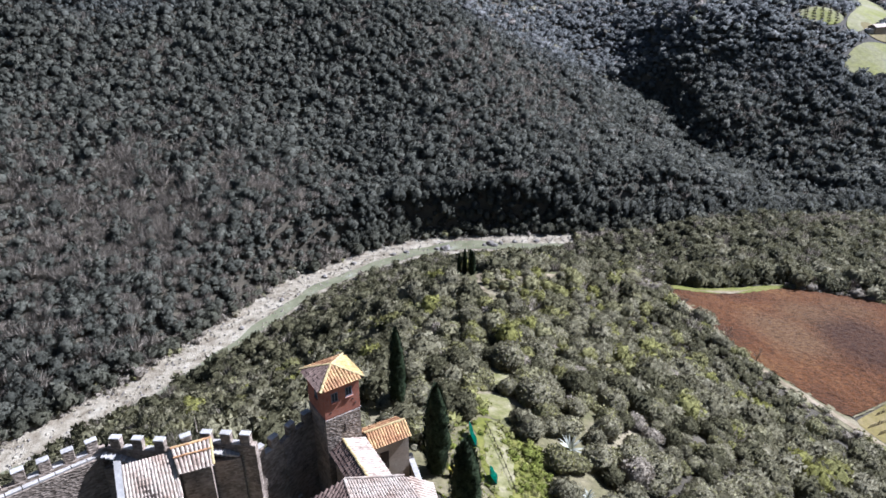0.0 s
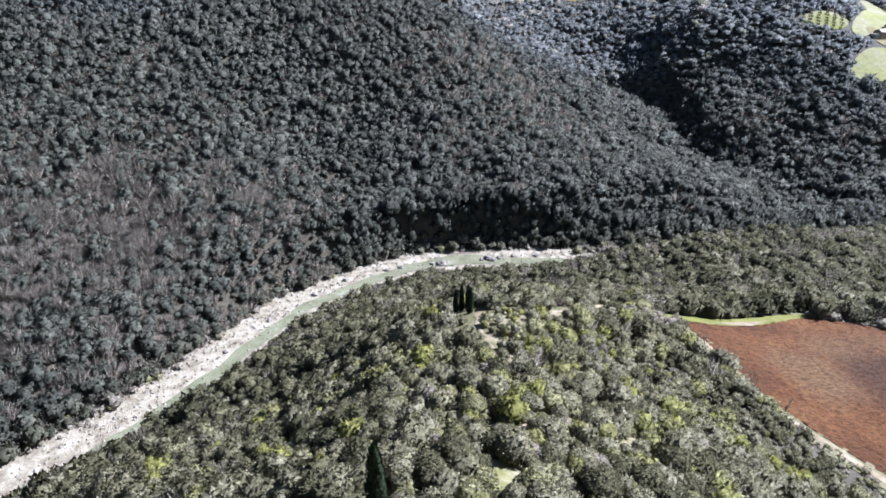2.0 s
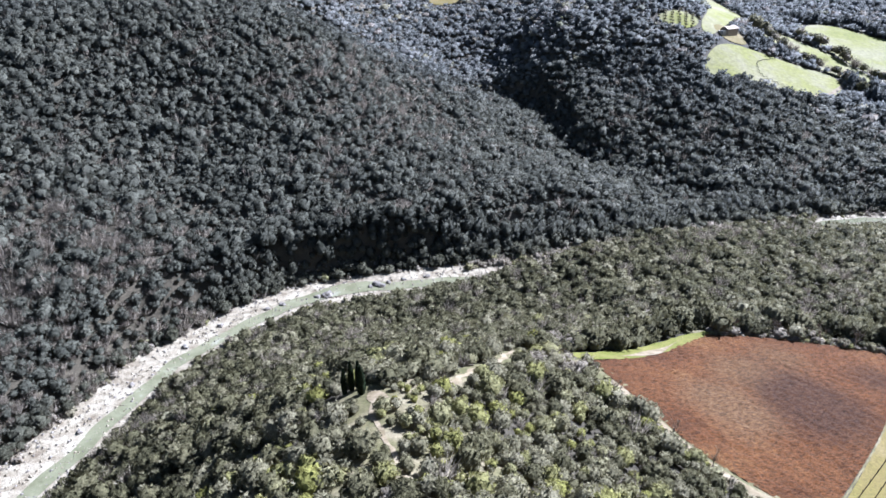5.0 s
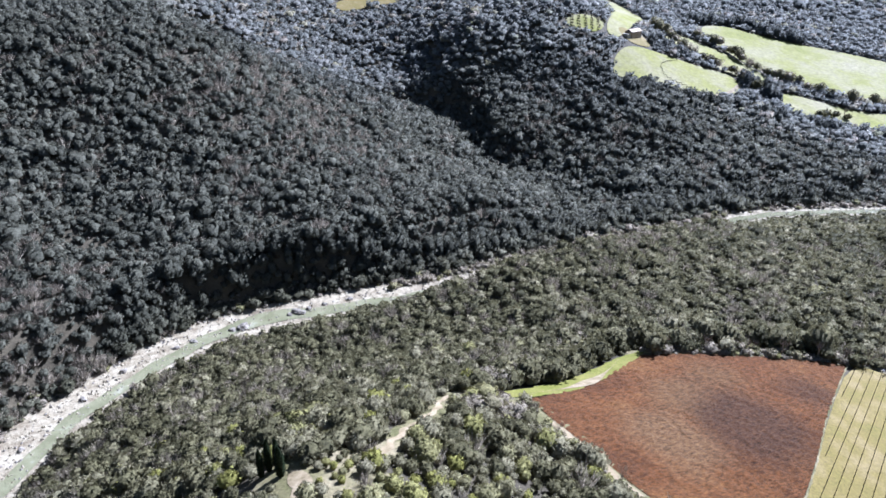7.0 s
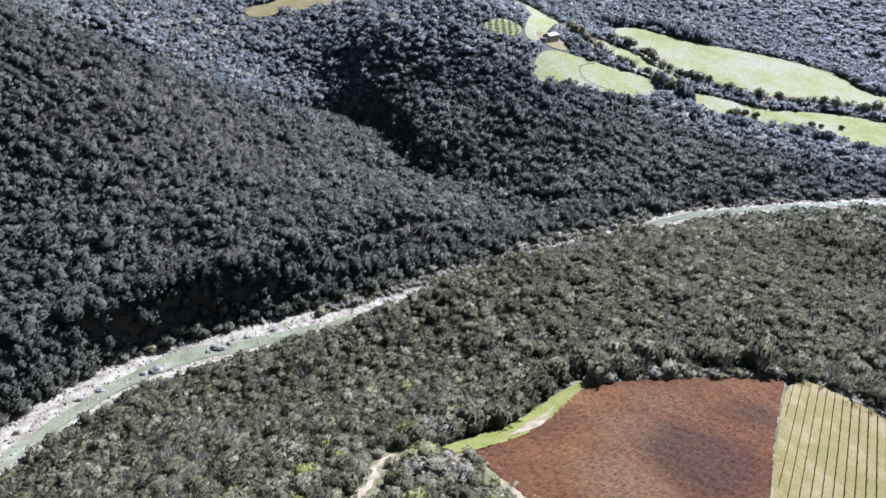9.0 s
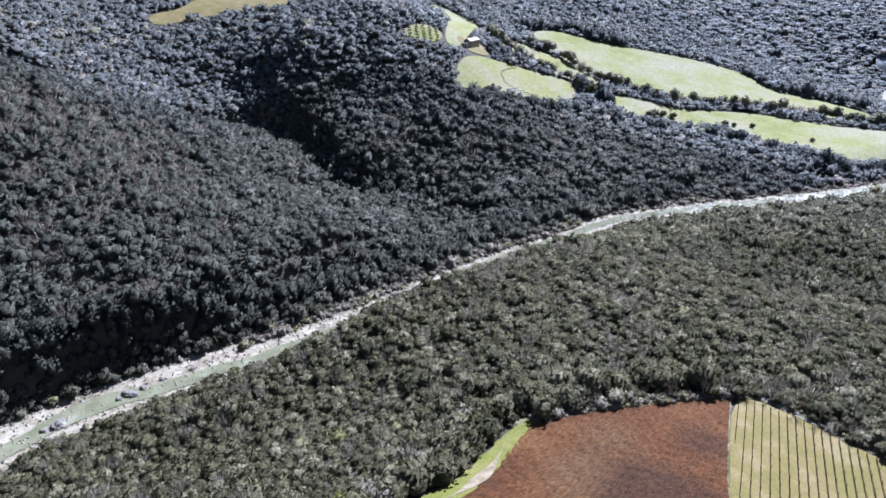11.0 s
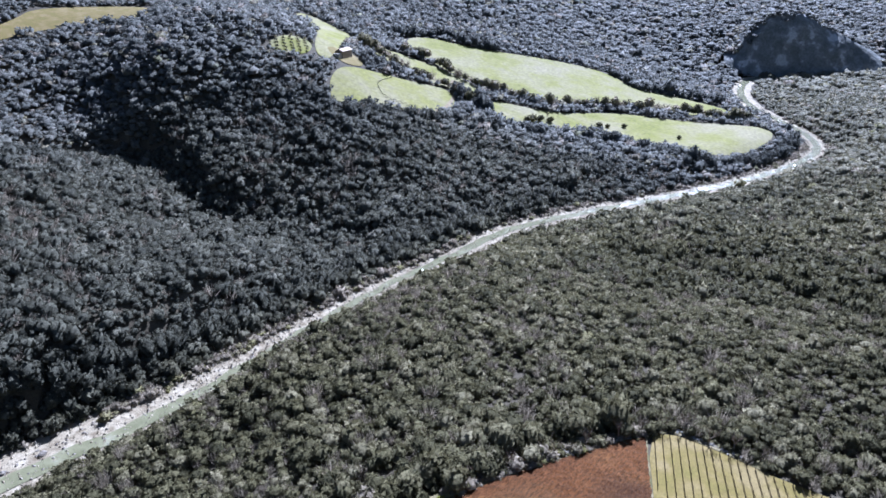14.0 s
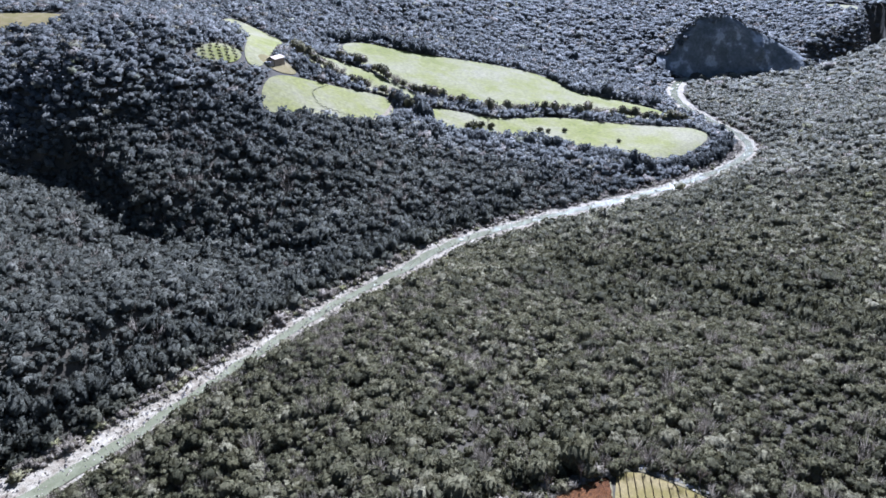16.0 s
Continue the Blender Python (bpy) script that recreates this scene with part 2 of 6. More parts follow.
def river_distance(p):
    """Distance of plan points from the river's middle line."""
    return nearest_on(p, RIVER)[0]


def ground(p):
    """Height of the land at plan points: hills summed up, running out to nothing at the river."""
    p = np.asarray(p, float).reshape(-1, 2)
    h = np.full(len(p), 40.0)
    for reach, forms in ((420, BROAD_HILLS), (150, SHOULDERS), (70, KNOLLS), (36, HUMPS), (60, VIEW_SWELLS)):
        for x, y, z in forms:
            h += z * np.exp(-((p[:, 0] - x) ** 2 + (p[:, 1] - y) ** 2) / reach**2)
    away, _, side = nearest_on(p, RIVER)
    # the outer bank of the first bend is steep
    steep = (side > 0) * np.interp(p[:, 0], [-160, -80, -35, 45, 75, 130], [0.3, 0.9, 1.32, 1.32, 0.9, 0])
    s = np.clip((away - 12 - 3.5 * steep) / (46 - 25 * steep), 0, 1)
    z = RIVER_LEVEL + (s * s * (3 - 2 * s) * 0.999 + 0.001) * np.maximum(h, 3.0)
    total, pull = np.ones(len(p)), z.copy()
    for line, reach in ((SPUR, 24), (RAVINE, 14)):
        d, at, _ = nearest_on(p, line)
        w = 4 * np.exp(-((d / reach) ** 2)) * np.clip((away - 12) / 20, 0, 1)
        pull += w * np.interp(at, np.arange(len(line)), [q[2] for q in line])
        total += w
    z = pull / total
    # the scarp over the far river bend
    d, at, side = nearest_on(p, CLIFF_FOOT)
    up = np.clip(d / 40, 0, 1)
    rise = np.interp(at, np.arange(len(CLIFF_FOOT)), CLIFF_HEIGHT) * up * (1.6 - 0.6 * up) * np.clip(1 - (d - 60) / 260, 0, 1)
    return np.where(side > 0, np.maximum(z, RIVER_LEVEL + rise), z)


def ground_at(x, y):
    return float(ground([(x, y)])[0])


def mesh_object(name, verts, faces, mat, smooth=False, parent=None, label=""):
    me = bpy.data.meshes.new(name)
    me.from_pydata([tuple(v) for v in verts], [], [tuple(f) for f in faces])
    me.materials.append(mat)
    if smooth:
        me.shade_smooth()
    ob = new(name, me)
    if parent:
        ob.parent = parent
    if label:
        tagged(ob, label)
    return ob


def part(name, bm, mat, parent, label=""):
    me = bpy.data.meshes.new(name)
    bm.to_mesh(me)
    bm.free()
    me.materials.append(mat)
    ob = new(name, me)
    ob.parent = parent
    if label:
        tagged(ob, label)
    return ob


def faces_object(name, verts, faces, tint, mat, smooth=True, grey=None):
    """One mesh from arrays of points and triangles, with a tint for each triangle."""
    n = len(faces)
    me = bpy.data.meshes.new(name)
    me.vertices.add(len(verts))
    me.vertices.foreach_set("co", np.ascontiguousarray(verts, np.float32).ravel())
    me.loops.add(3 * n)
    me.loops.foreach_set("vertex_index", np.ascontiguousarray(faces, np.int32).ravel())
    me.polygons.add(n)
    me.polygons.foreach_set("loop_start", np.arange(0, 3 * n, 3, dtype=np.int32))
    me.polygons.foreach_set("use_smooth", np.full(n, smooth))
    me.update(calc_edges=True)
    a = me.attributes.new("tint", "FLOAT", "FACE")
    a.data.foreach_set("value", np.ascontiguousarray(np.broadcast_to(tint, n), np.float32))
    if grey is not None:
        a = me.attributes.new("grey", "FLOAT", "FACE")
        a.data.foreach_set("value", np.ascontiguousarray(grey, np.float32))
    me.materials.append(mat)
    return new(name, me)


def haze_share(p):
    """Share of haze painted into the leaf colour: most of the far bank, and more and more down the valley."""
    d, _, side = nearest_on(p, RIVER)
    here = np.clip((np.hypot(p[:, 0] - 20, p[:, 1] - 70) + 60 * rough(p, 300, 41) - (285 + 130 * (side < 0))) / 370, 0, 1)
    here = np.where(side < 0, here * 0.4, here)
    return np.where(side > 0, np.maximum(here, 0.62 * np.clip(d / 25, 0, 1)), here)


def inside(p, outline):
    """Which plan points lie in a closed outline."""
    o = np.array(outline, float)
    r = np.zeros(len(p), bool)
    for a, b in zip(o, np.roll(o, -1, 0)):
        crosses = (a[1] > p[:, 1]) != (b[1] > p[:, 1])
        if a[1] != b[1]:
            r ^= crosses & (p[:, 0] < (b[0] - a[0]) * (p[:, 1] - a[1]) / (b[1] - a[1]) + a[0])
    return r


def outline_nearest(p, outline):
    """Distance to, and nearest point on, an outline."""
    o = np.array(outline, float)
    best, near = np.full(len(p), 1e9), p.copy()
    for a, b in zip(o, np.roll(o, -1, 0)):
        ab = b - a
        q = a + np.clip(((p - a) @ ab) / (ab @ ab), 0, 1)[:, None] * ab
        d = np.hypot(*(p - q).T)
        near[d < best] = q[d < best]
        best = np.minimum(best, d)
    return best, near


def rounded(outline, times=2):
    """An outline with its corners cut to a curve."""
    o = np.array(outline, float)
    for _ in range(times):
        n = np.roll(o, -1, 0)
        o = np.stack([o * 0.75 + n * 0.25, o * 0.25 + n * 0.75], 1).reshape(-1, 2)
    return o


def ragged_edge(outline, amount, seed):
    """A rounded outline with an uneven, frayed rim."""
    r = np.random.RandomState(seed)
    o = np.array(rounded(outline, 3), float)
    return [tuple(q) for q in o + r.uniform(-amount, amount, o.shape) * 0.5]


def rough(p, scale, seed=0):
    """Smooth random waves over the plan, about -1 to 1."""
    r = np.random.RandomState(seed)
    s = np.zeros(len(p))
    for k in range(7):
        a, f = r.uniform(0, 6.28), r.uniform(0.6, 2.2) / scale
        s += np.sin((p[:, 0] * math.cos(a) + p[:, 1] * math.sin(a)) * 6.28 * f + r.uniform(0, 6.28)) / 2.6
    return s


def draped(name, outline, cell, lift, mat, relief=None):
    """A sheet over the land within an outline, its rim drawn to the outline."""
    o = np.array(outline, float)
    lo, hi = o.min(0) - cell, o.max(0) + cell
    nx, ny = (int(v) for v in np.ceil((hi - lo) / cell))
    gx, gy = np.meshgrid(np.arange(nx + 1), np.arange(ny + 1), indexing="ij")
    grid = np.stack([gx, gy], -1) * cell + lo
    centre = (grid[:-1, :-1] + cell / 2).reshape(-1, 2)
    cells = inside(centre, o).reshape(nx, ny)
    count = np.zeros((nx + 1, ny + 1), int)
    for i in (0, 1):
        for j in (0, 1):
            count[i:nx + i, j:ny + j] += cells
    rim = (count > 0) & (count < 4)
    grid[rim] = outline_nearest(grid[rim], o)[1]
    flat = grid.reshape(-1, 2)
    z = ground(flat) + lift
    if relief is not None:
        z = z + relief(flat)
    number = np.arange((nx + 1) * (ny + 1)).reshape(nx + 1, ny + 1)
    i, j = np.nonzero(cells)
    faces = np.stack([number[i, j], number[i + 1, j], number[i + 1, j + 1], number[i, j + 1]], 1)
    used, faces = np.unique(faces, return_inverse=True)
    return mesh_object(name, np.c_[flat, z][used], faces.reshape(-1, 4), mat, True)


def smooth_line(points, step):
    """A curve through plan points, sampled evenly."""
    p = np.array(points, float)
    q = np.vstack([2 * p[0] - p[1], p, 2 * p[-1] - p[-2]])
    out = []
    for a, b, c, d in zip(q[:-3], q[1:-2], q[2:-1], q[3:]):
        for t in np.linspace(0, 1, max(2, int(np.hypot(*(c - b)) / step)), endpoint=False):
            out.append(0.5 * (2 * b + (c - a) * t + (2 * a - 5 * b + 4 * c - d) * t**2 + (3 * b - a - 3 * c + d) * t**3))
    return np.array(out + [p[-1]])


def sideways(line):
    t = np.gradient(line, axis=0)
    t /= np.hypot(*t.T)[:, None]
    return np.c_[-t[:, 1], t[:, 0]]


def ribbon(name, line, left, right, height, mat, across=6):
    """A strip along a line; left, right and height may vary along it."""
    side = sideways(line)
    left, right = np.broadcast_to(left, len(line)), np.broadcast_to(right, len(line))
    rows = [line + side * (right + (left - right) * k / across)[:, None] for k in range(across + 1)]
    verts = [np.c_[r, height(r)] for r in rows]
    n = len(line)
    faces = [(k * n + i, k * n + i + 1, (k + 1) * n + i + 1, (k + 1) * n + i) for k in range(across) for i in range(n - 1)]
    return mesh_object(name, np.vstack(verts), faces, mat, True)


# ---------------------------------------------------------------- land
def spaced(lo, hi, far_lo, far_hi, step, growth):
    v = list(np.arange(lo, hi + 0.1, step))
    s = step
    while v[-1] < far_hi:
        s *= growth
        v.append(v[-1] + s)
    s = step
    while v[0] > far_lo:
        s *= growth
        v.insert(0, v[0] - s)
    return np.array(v)


xs = spaced(-330, 520, -3000, 4600, 5.0, 1.05)
ys = spaced(-40, 560, -2500, 4600, 5.0, 1.05)
gx, gy = np.meshgrid(xs, ys, indexing="ij")
plan = np.stack([gx, gy], -1).reshape(-1, 2)
number = np.arange(len(plan)).reshape(gx.shape)
faces = np.stack([number[:-1, :-1], number[1:, :-1], number[1:, 1:], number[:-1, 1:]], -1).reshape(-1, 4)
cliff_zone = (nearest_on(plan, CLIFF_FOOT)[0] < 62) & (nearest_on(plan, CLIFF_FOOT)[2] > 0)
land = mesh_object("ground", np.c_[plan, ground(plan) - 35 * cliff_zone], faces, MAT_GROUND, True)
tagged(land, "wooded hills and valley ground with dry leaf litter", "ground", kind="structure")

PLOUGHED = [(116.5, 191.5), (119, 191), (139, 185), (160, 178.6), (174.5, 174), (178.2, 172.6), (176.5, 171), (147, 152.4), (126, 137.4), (96, 118.2), (93.2, 116.3), (90.5, 117.2), (83, 124), (75, 134), (71.5, 149), (68.6, 160), (68.4, 170), (69.2, 172.2), (72, 172.8), (92, 178.4), (103, 184.8), (114, 190.5)]
VERGE = [(119, 194), (110, 193), (98, 188), (84, 181.5), (71, 179.0), (63, 177.6), (61, 175.5), (63, 173), (70, 173), (79, 174), (92, 178), (103, 184), (116, 191)]
VINEYARD = [(178, 171.5), (186, 169), (189, 158), (191, 143), (195, 128), (203, 106), (196, 84), (160, 74), (126, 82), (104, 102), (96, 110), (93.6, 114), (95, 116.4), (126, 137), (147, 152)]
MEADOWS = [
    [(342, 560), (359, 587), (390, 609), (433, 605), (468, 597), (503, 589), (492, 564), (475, 549), (437, 540), (387, 551), (360, 555)],
    [(463, 811), (499, 838), (484, 747), (483, 715), (404, 636), (377, 612), (371, 627), (425, 693)],
    [(474, 684), (501, 689), (535, 653), (552, 600), (543, 579), (518, 575), (480, 611), (456, 634)],
    [(564, 729), (612, 735), (650, 693), (754, 636), (803, 588), (778, 528), (810, 490), (816, 433), (785, 402), (743, 413), (726, 467), (670, 501), (622, 528), (585, 563), (552, 600), (543, 662)],
    [(538, 558), (558, 540), (590, 505), (663, 481), (701, 432), (733, 395), (750, 353), (735, 338), (671, 332), (623, 345), (604, 370), (592, 423), (583, 457), (556, 479), (527, 499), (507, 526)],
    [(151, 868), (188, 878), (229, 919), (333, 886), (305, 826), (239, 857), (201, 858), (152, 843)],
    [(1667, 538), (1681, 462), (1698, 391), (1612, 379), (1642, 431)],
]
ploughed = draped("ploughed_field", rounded(PLOUGHED, 1), 0.8, 0.35, MAT_SOIL, lambda p: 0.10 * rough(p, 3.0, 3) + np.random.RandomState(5).uniform(-0.2, 0.2, len(p)))
tagged(ploughed, "freshly ploughed red-brown field with coarse clods", "field", kind="structure")
tagged(draped("verge", ragged_edge(VERGE, 0.8, 65), 0.8, 0.42, MAT_VERGE), "bright green grass strip beside the ploughed field", "grass", kind="structure")
tagged(draped("vineyard_turf", rounded(VINEYARD, 1), 2.0, 0.3, MAT_VINE_GRASS), "pale dry turf between vine rows", "grass", kind="structure")
for k, outline in enumerate(MEADOWS):
    dry = k == 5
    tagged(draped("meadow", rounded(outline), 6.0, 0.6, MAT_VINE_GRASS if dry else MAT_MEADOW), "dry tan clearing on the hill" if dry else "pale green winter meadow in the valley", "meadow", kind="structure")

# ---------------------------------------------------------------- river
course = smooth_line(RIVER, 4.0)


def narrow(p):
    """The channel draws in between wooded banks for a stretch."""
    return np.interp(p[:, 0], [95, 135, 270, 330], [1, 0.55, 0.6, 1])


tagged(ribbon("gravel_bed", course, (16.5 + 1.5 * np.sin(np.arange(len(course)) * 0.37)) * narrow(course), (-13.5 - 0.8 * np.sin(np.arange(len(course)) * 0.51)) * narrow(course), lambda p: RIVER_LEVEL + 0.35 + 0.12 * rough(p, 9, 1), MAT_GRAVEL, 8), "white gravel and cobble river bed", "riverbed", kind="structure")
along = course[:, 0]
middle = np.interp(along, [-150, -60, -10, 10, 40, 90, 200, 300, 420, 760, 1000], [-7, -6, -4, 1, -4, -6, -2, 0, 0, 0, 0])
half = narrow(course) ** 0.7 * np.interp(along, [-150, -60, -10, 10, 40, 90, 200, 300, 420, 760, 1000], [3.4, 3.6, 4.4, 6.5, 4.6, 3.8, 4.0, 3.6, 3.4, 3.6, 5])
wobble = 1.2 * np.sin(np.arange(len(course)) * 0.9) * np.sin(np.arange(len(course)) * 0.23)
tagged(ribbon("river_water", course, middle + half + wobble, middle - half + wobble * 0.6, lambda p: np.full(len(p), RIVER_LEVEL + 0.62), MAT_WATER, 6), "shallow pale green river with rippled glinting water", "river", kind="structure")

# ---------------------------------------------------------------- woods
cliff_line = smooth_line(CLIFF_FOOT, 12.0)
ROCK_FACE = [tuple(q) for q in cliff_line] + [tuple(q) for q in (cliff_line + sideways(cliff_line) * (16 + 16 * np.sin(np.linspace(0.2, 2.9, len(cliff_line))) + 6 * np.sin(np.arange(len(cliff_line)) * 1.7))[:, None])[::-1]]
KNOLL_TOP = [(3, 148), (6, 146), (9.5, 141.5), (12, 142), (11, 146), (8.5, 151.5), (3.5, 152)]
FARMYARD = [(390, 612), (415, 610), (424, 625), (420, 642), (392, 642)]
CLEARINGS = [ROCK_FACE, KNOLL_TOP, FARMYARD, PLOUGHED, VERGE, VINEYARD] + MEADOWS
CASTLE = [(-36, 20), (-34, 38), (-26, 42), (-12, 47), (-3, 52), (2, 50), (4, 30), (0, 10), (-36, 5)]
LAWN = [(3.2, 64.5), (3.9, 66.9), (6.2, 67.6), (8.9, 67.4), (8.5, 63.2), (7.9, 60.6), (5.5, 60.7), (4.2, 62.0)]
UPPER_GRASS = [(5.2, 69.9), (6.4, 73.0), (6.9, 75.9), (8.4, 77.6), (9.8, 76.6), (9.2, 73), (8.3, 70.0)]
DRY_BANK = [(5.0, 60.0), (6.8, 60.5), (7.5, 54.2), (7.4, 50), (6.6, 46.2), (4.9, 46.0), (4.3, 54.1)]
BANK = [(3.4, 60.5), (6.6, 60.6), (9.6, 55.6), (10.8, 52), (10.6, 44), (5.0, 44.0), (3.6, 54)]
TERRACES = [LAWN, UPPER_GRASS, BANK]
BARE_THICKET = [(47.5, 168), (52, 163), (60, 160), (63, 166), (62, 173), (54, 175.5)]
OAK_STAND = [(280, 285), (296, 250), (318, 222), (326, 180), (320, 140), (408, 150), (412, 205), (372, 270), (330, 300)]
SIDE_BRUSH = [(75, 119), (80, 121), (89, 113), (97, 105), (93, 100), (84, 105)]
GULLY = [(352, 300), (356, 280), (362, 255), (364, 230), (366, 205), (356, 178), (338, 152), (326, 128), (318, 110)]
KNOLL_OAKS = [(12.5, 152.5), (18, 153.5), (25, 154.5), (31, 156)]
GROVE = [(330, 642), (368, 656), (383, 641), (361, 620), (339, 625)]
PATHS = [(np.array([(10, 143), (8.5, 138), (11, 120), (12, 106), (10, 97), (13, 91), (10, 82)], float), 0.85), (np.array([(68, 160), (70.5, 148), (74, 133), (81.5, 122.5), (90, 114.5), (98, 105.5)], float), 3.2), (np.array([(25.4, 147.6), (27.4, 150.3), (32.4, 156.8), (37.8, 161.5), (42.5, 167.5), (46.5, 174.5), (53, 178.6), (61.5, 177.2)], float), 2.3)]


def open_ground(p, margin):
    """Plan points that may carry trees."""
    ok = river_distance(p) > 12.5 + margin
    for outline in CLEARINGS + [CASTLE, GROVE, SIDE_BRUSH, BARE_THICKET] + TERRACES:
        o = np.array(outline, float)
        box = ((p > o.min(0) - margin) & (p < o.max(0) + margin)).all(1)
        if box.any():
            q = p[box]
            ok[box] &= ~(inside(q, o) | (outline_nearest(q, o)[0] < margin))
    for line, width in PATHS:
        for a, b in zip(line[:-1], line[1:]):
            ab = b - a
            s = np.clip(((p - a) @ ab) / (ab @ ab), 0, 1)
            ok &= np.hypot(*(p - a - s[:, None] * ab).T) > width
    return ok


def dome(sides, rings):
    """Points and triangles of a closed cap over a unit ball, from a little below its middle."""
    v = [(0, 0, 1.0)]
    for k in range(rings):
        lat = math.pi / 2 - (k + 1) * (math.pi / 2 + 0.35) / rings
        for i in range(sides):
            a = 6.283 * (i + 0.5 * (k % 2)) / sides
            v.append((math.cos(lat) * math.cos(a), math.cos(lat) * math.sin(a), math.sin(lat)))
    f = [(0, 1 + i, 1 + (i + 1) % sides) for i in range(sides)]
    for k in range(rings - 1):
        o, u = 1 + k * sides, 1 + (k + 1) * sides
        for i in range(sides):
            j = (i + 1) % sides
            if k % 2 == 0:
                f += [(o + i, u + i, o + j), (o + j, u + i, u + j)]
            else:
                f += [(o + i, u + i, u + j), (o + i, u + j, o + j)]
    return np.array(v), np.array(f)


def crown_shape(sides, rings, tufts, size, seed, squash=0.85, lift=0.3, spray=(0.6, 0.95)):
    """A unit crown: rounded masses of foliage grown together, with leaf clumps lying on them; points, triangles and normals."""
    r = np.random.RandomState(seed)
    lumps = r.normal(size=(8, 3))
    lumps[:, 2] = np.abs(lumps[:, 2]) * 0.9
    lumps /= np.linalg.norm(lumps, axis=1)[:, None]

    def reach(d):
        return 0.76 + 0.26 * np.clip(np.max(d @ lumps.T, axis=1), 0, 1) ** 6

    def facing(d):
        return d * 0.6 + lumps[np.argmax(d @ lumps.T, axis=1)] * 0.32 + (0, 0, lift)

    v, f = dome(sides, rings)
    out = facing(v)
    v = v * (reach(v) * r.uniform(0.82, 1.06, len(v)))[:, None] * 0.80
    if tufts:
        d = r.normal(size=(tufts, 3))
        d[:, 2] = np.abs(d[:, 2]) * 1.1 - 0.3 * r.rand(tufts)
        d /= np.linalg.norm(d, axis=1)[:, None]
        foot = d * (reach(d) * r.uniform(0.66, 0.90, tufts))[:, None]
        tip = np.cross(d, r.normal(size=(tufts, 3)))
        tip = tip / np.linalg.norm(tip, axis=1)[:, None] + d * r.uniform(0.5, 1.6, tufts)[:, None] + (0, 0, 0.5)
        tip /= np.linalg.norm(tip, axis=1)[:, None]
        across = np.cross(tip, d + r.normal(scale=0.3, size=(tufts, 3)))
        across /= np.linalg.norm(across, axis=1)[:, None]
        s = size * r.uniform(0.6, 1.35, tufts)[:, None]
        tri = [foot - across * s * spray[0], foot + across * s * spray[0], foot + tip * s * spray[1]]
        f = np.vstack([f, len(v) + np.arange(3 * tufts).reshape(-1, 3)])
        v = np.vstack([v, np.stack(tri, 1).reshape(-1, 3)])
        out = np.vstack([out, np.repeat(facing(d) + r.normal(scale=0.28, size=(tufts, 3)), 3, 0)])
    out = out / np.linalg.norm(out, axis=1)[:, None]
    return v * (1, 1, squash), f, out


def bare_shape(stems, seed):
    """A unit leafless crown: thin forked stems fanning upwards."""
    r = np.random.RandomState(seed)
    a, lean = r.uniform(0, 6.28, stems), r.uniform(0.05, 1.0, stems)
    d = np.stack([np.cos(a) * lean, np.sin(a) * lean, np.ones(stems)], 1)
    d /= np.linalg.norm(d, axis=1)[:, None]
    foot = np.stack([np.cos(a), np.sin(a), np.zeros(stems)], 1) * r.uniform(0, 0.45, stems)[:, None] - (0, 0, 0.45)
    across = np.cross(d, r.normal(size=(stems, 3)))
    across /= np.linalg.norm(across, axis=1)[:, None]
    w = r.uniform(0.026, 0.055, stems)[:, None]
    tip = foot + d * r.uniform(0.8, 1.45, stems)[:, None]
    v = np.stack([foot - across * w, foot + across * w, tip], 1).reshape(-1, 3)
    out = np.repeat(d * 0.3 + (0, 0, 0.5) + r.normal(scale=0.4, size=(stems, 3)), 3, 0)
    out /= np.linalg.norm(out, axis=1)[:, None]
    return v, np.arange(3 * stems).reshape(-1, 3), out


def plant(name, p, z, size_of, tall, tint, kinds, shapes, turn):
    """Crowns of several shapes set on plan points, in one mesh."""
    verts, faces, tints, greys, normals, start = [], [], [], [], [], 0
    # how much haze colour each crown gets
    share = haze_share(p)
    for k, (cv, cf, cn) in enumerate(shapes):
        i = np.nonzero(kinds == k)[0]
        if not len(i):
            continue
        s = size_of[i]
        c, sn = np.cos(turn[i])[:, None], np.sin(turn[i])[:, None]
        x = (cv[None, :, 0] * c - cv[None, :, 1] * sn) * s[:, None] + p[i, 0][:, None]
        y = (cv[None, :, 0] * sn + cv[None, :, 1] * c) * s[:, None] + p[i, 1][:, None]
        up = (cv[None, :, 2] + 0.5) * (s * tall[i])[:, None] + z[i][:, None]
        verts.append(np.stack([x, y, up], -1).reshape(-1, 3))
        normals.append(np.stack([cn[None, :, 0] * c - cn[None, :, 1] * sn, cn[None, :, 0] * sn + cn[None, :, 1] * c, np.broadcast_to(cn[None, :, 2], x.shape)], -1).reshape(-1, 3))
        faces.append((cf[None] + (start + np.arange(len(i)) * len(cv))[:, None, None]).reshape(-1, 3))
        tints.append(np.repeat(tint[i], len(cf)))
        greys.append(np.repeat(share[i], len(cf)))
        start += len(i) * len(cv)
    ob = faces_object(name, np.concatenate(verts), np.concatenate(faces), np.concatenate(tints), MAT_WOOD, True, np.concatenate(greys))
    ob.data.normals_split_custom_set_from_vertices(np.concatenate(normals))
    return ob


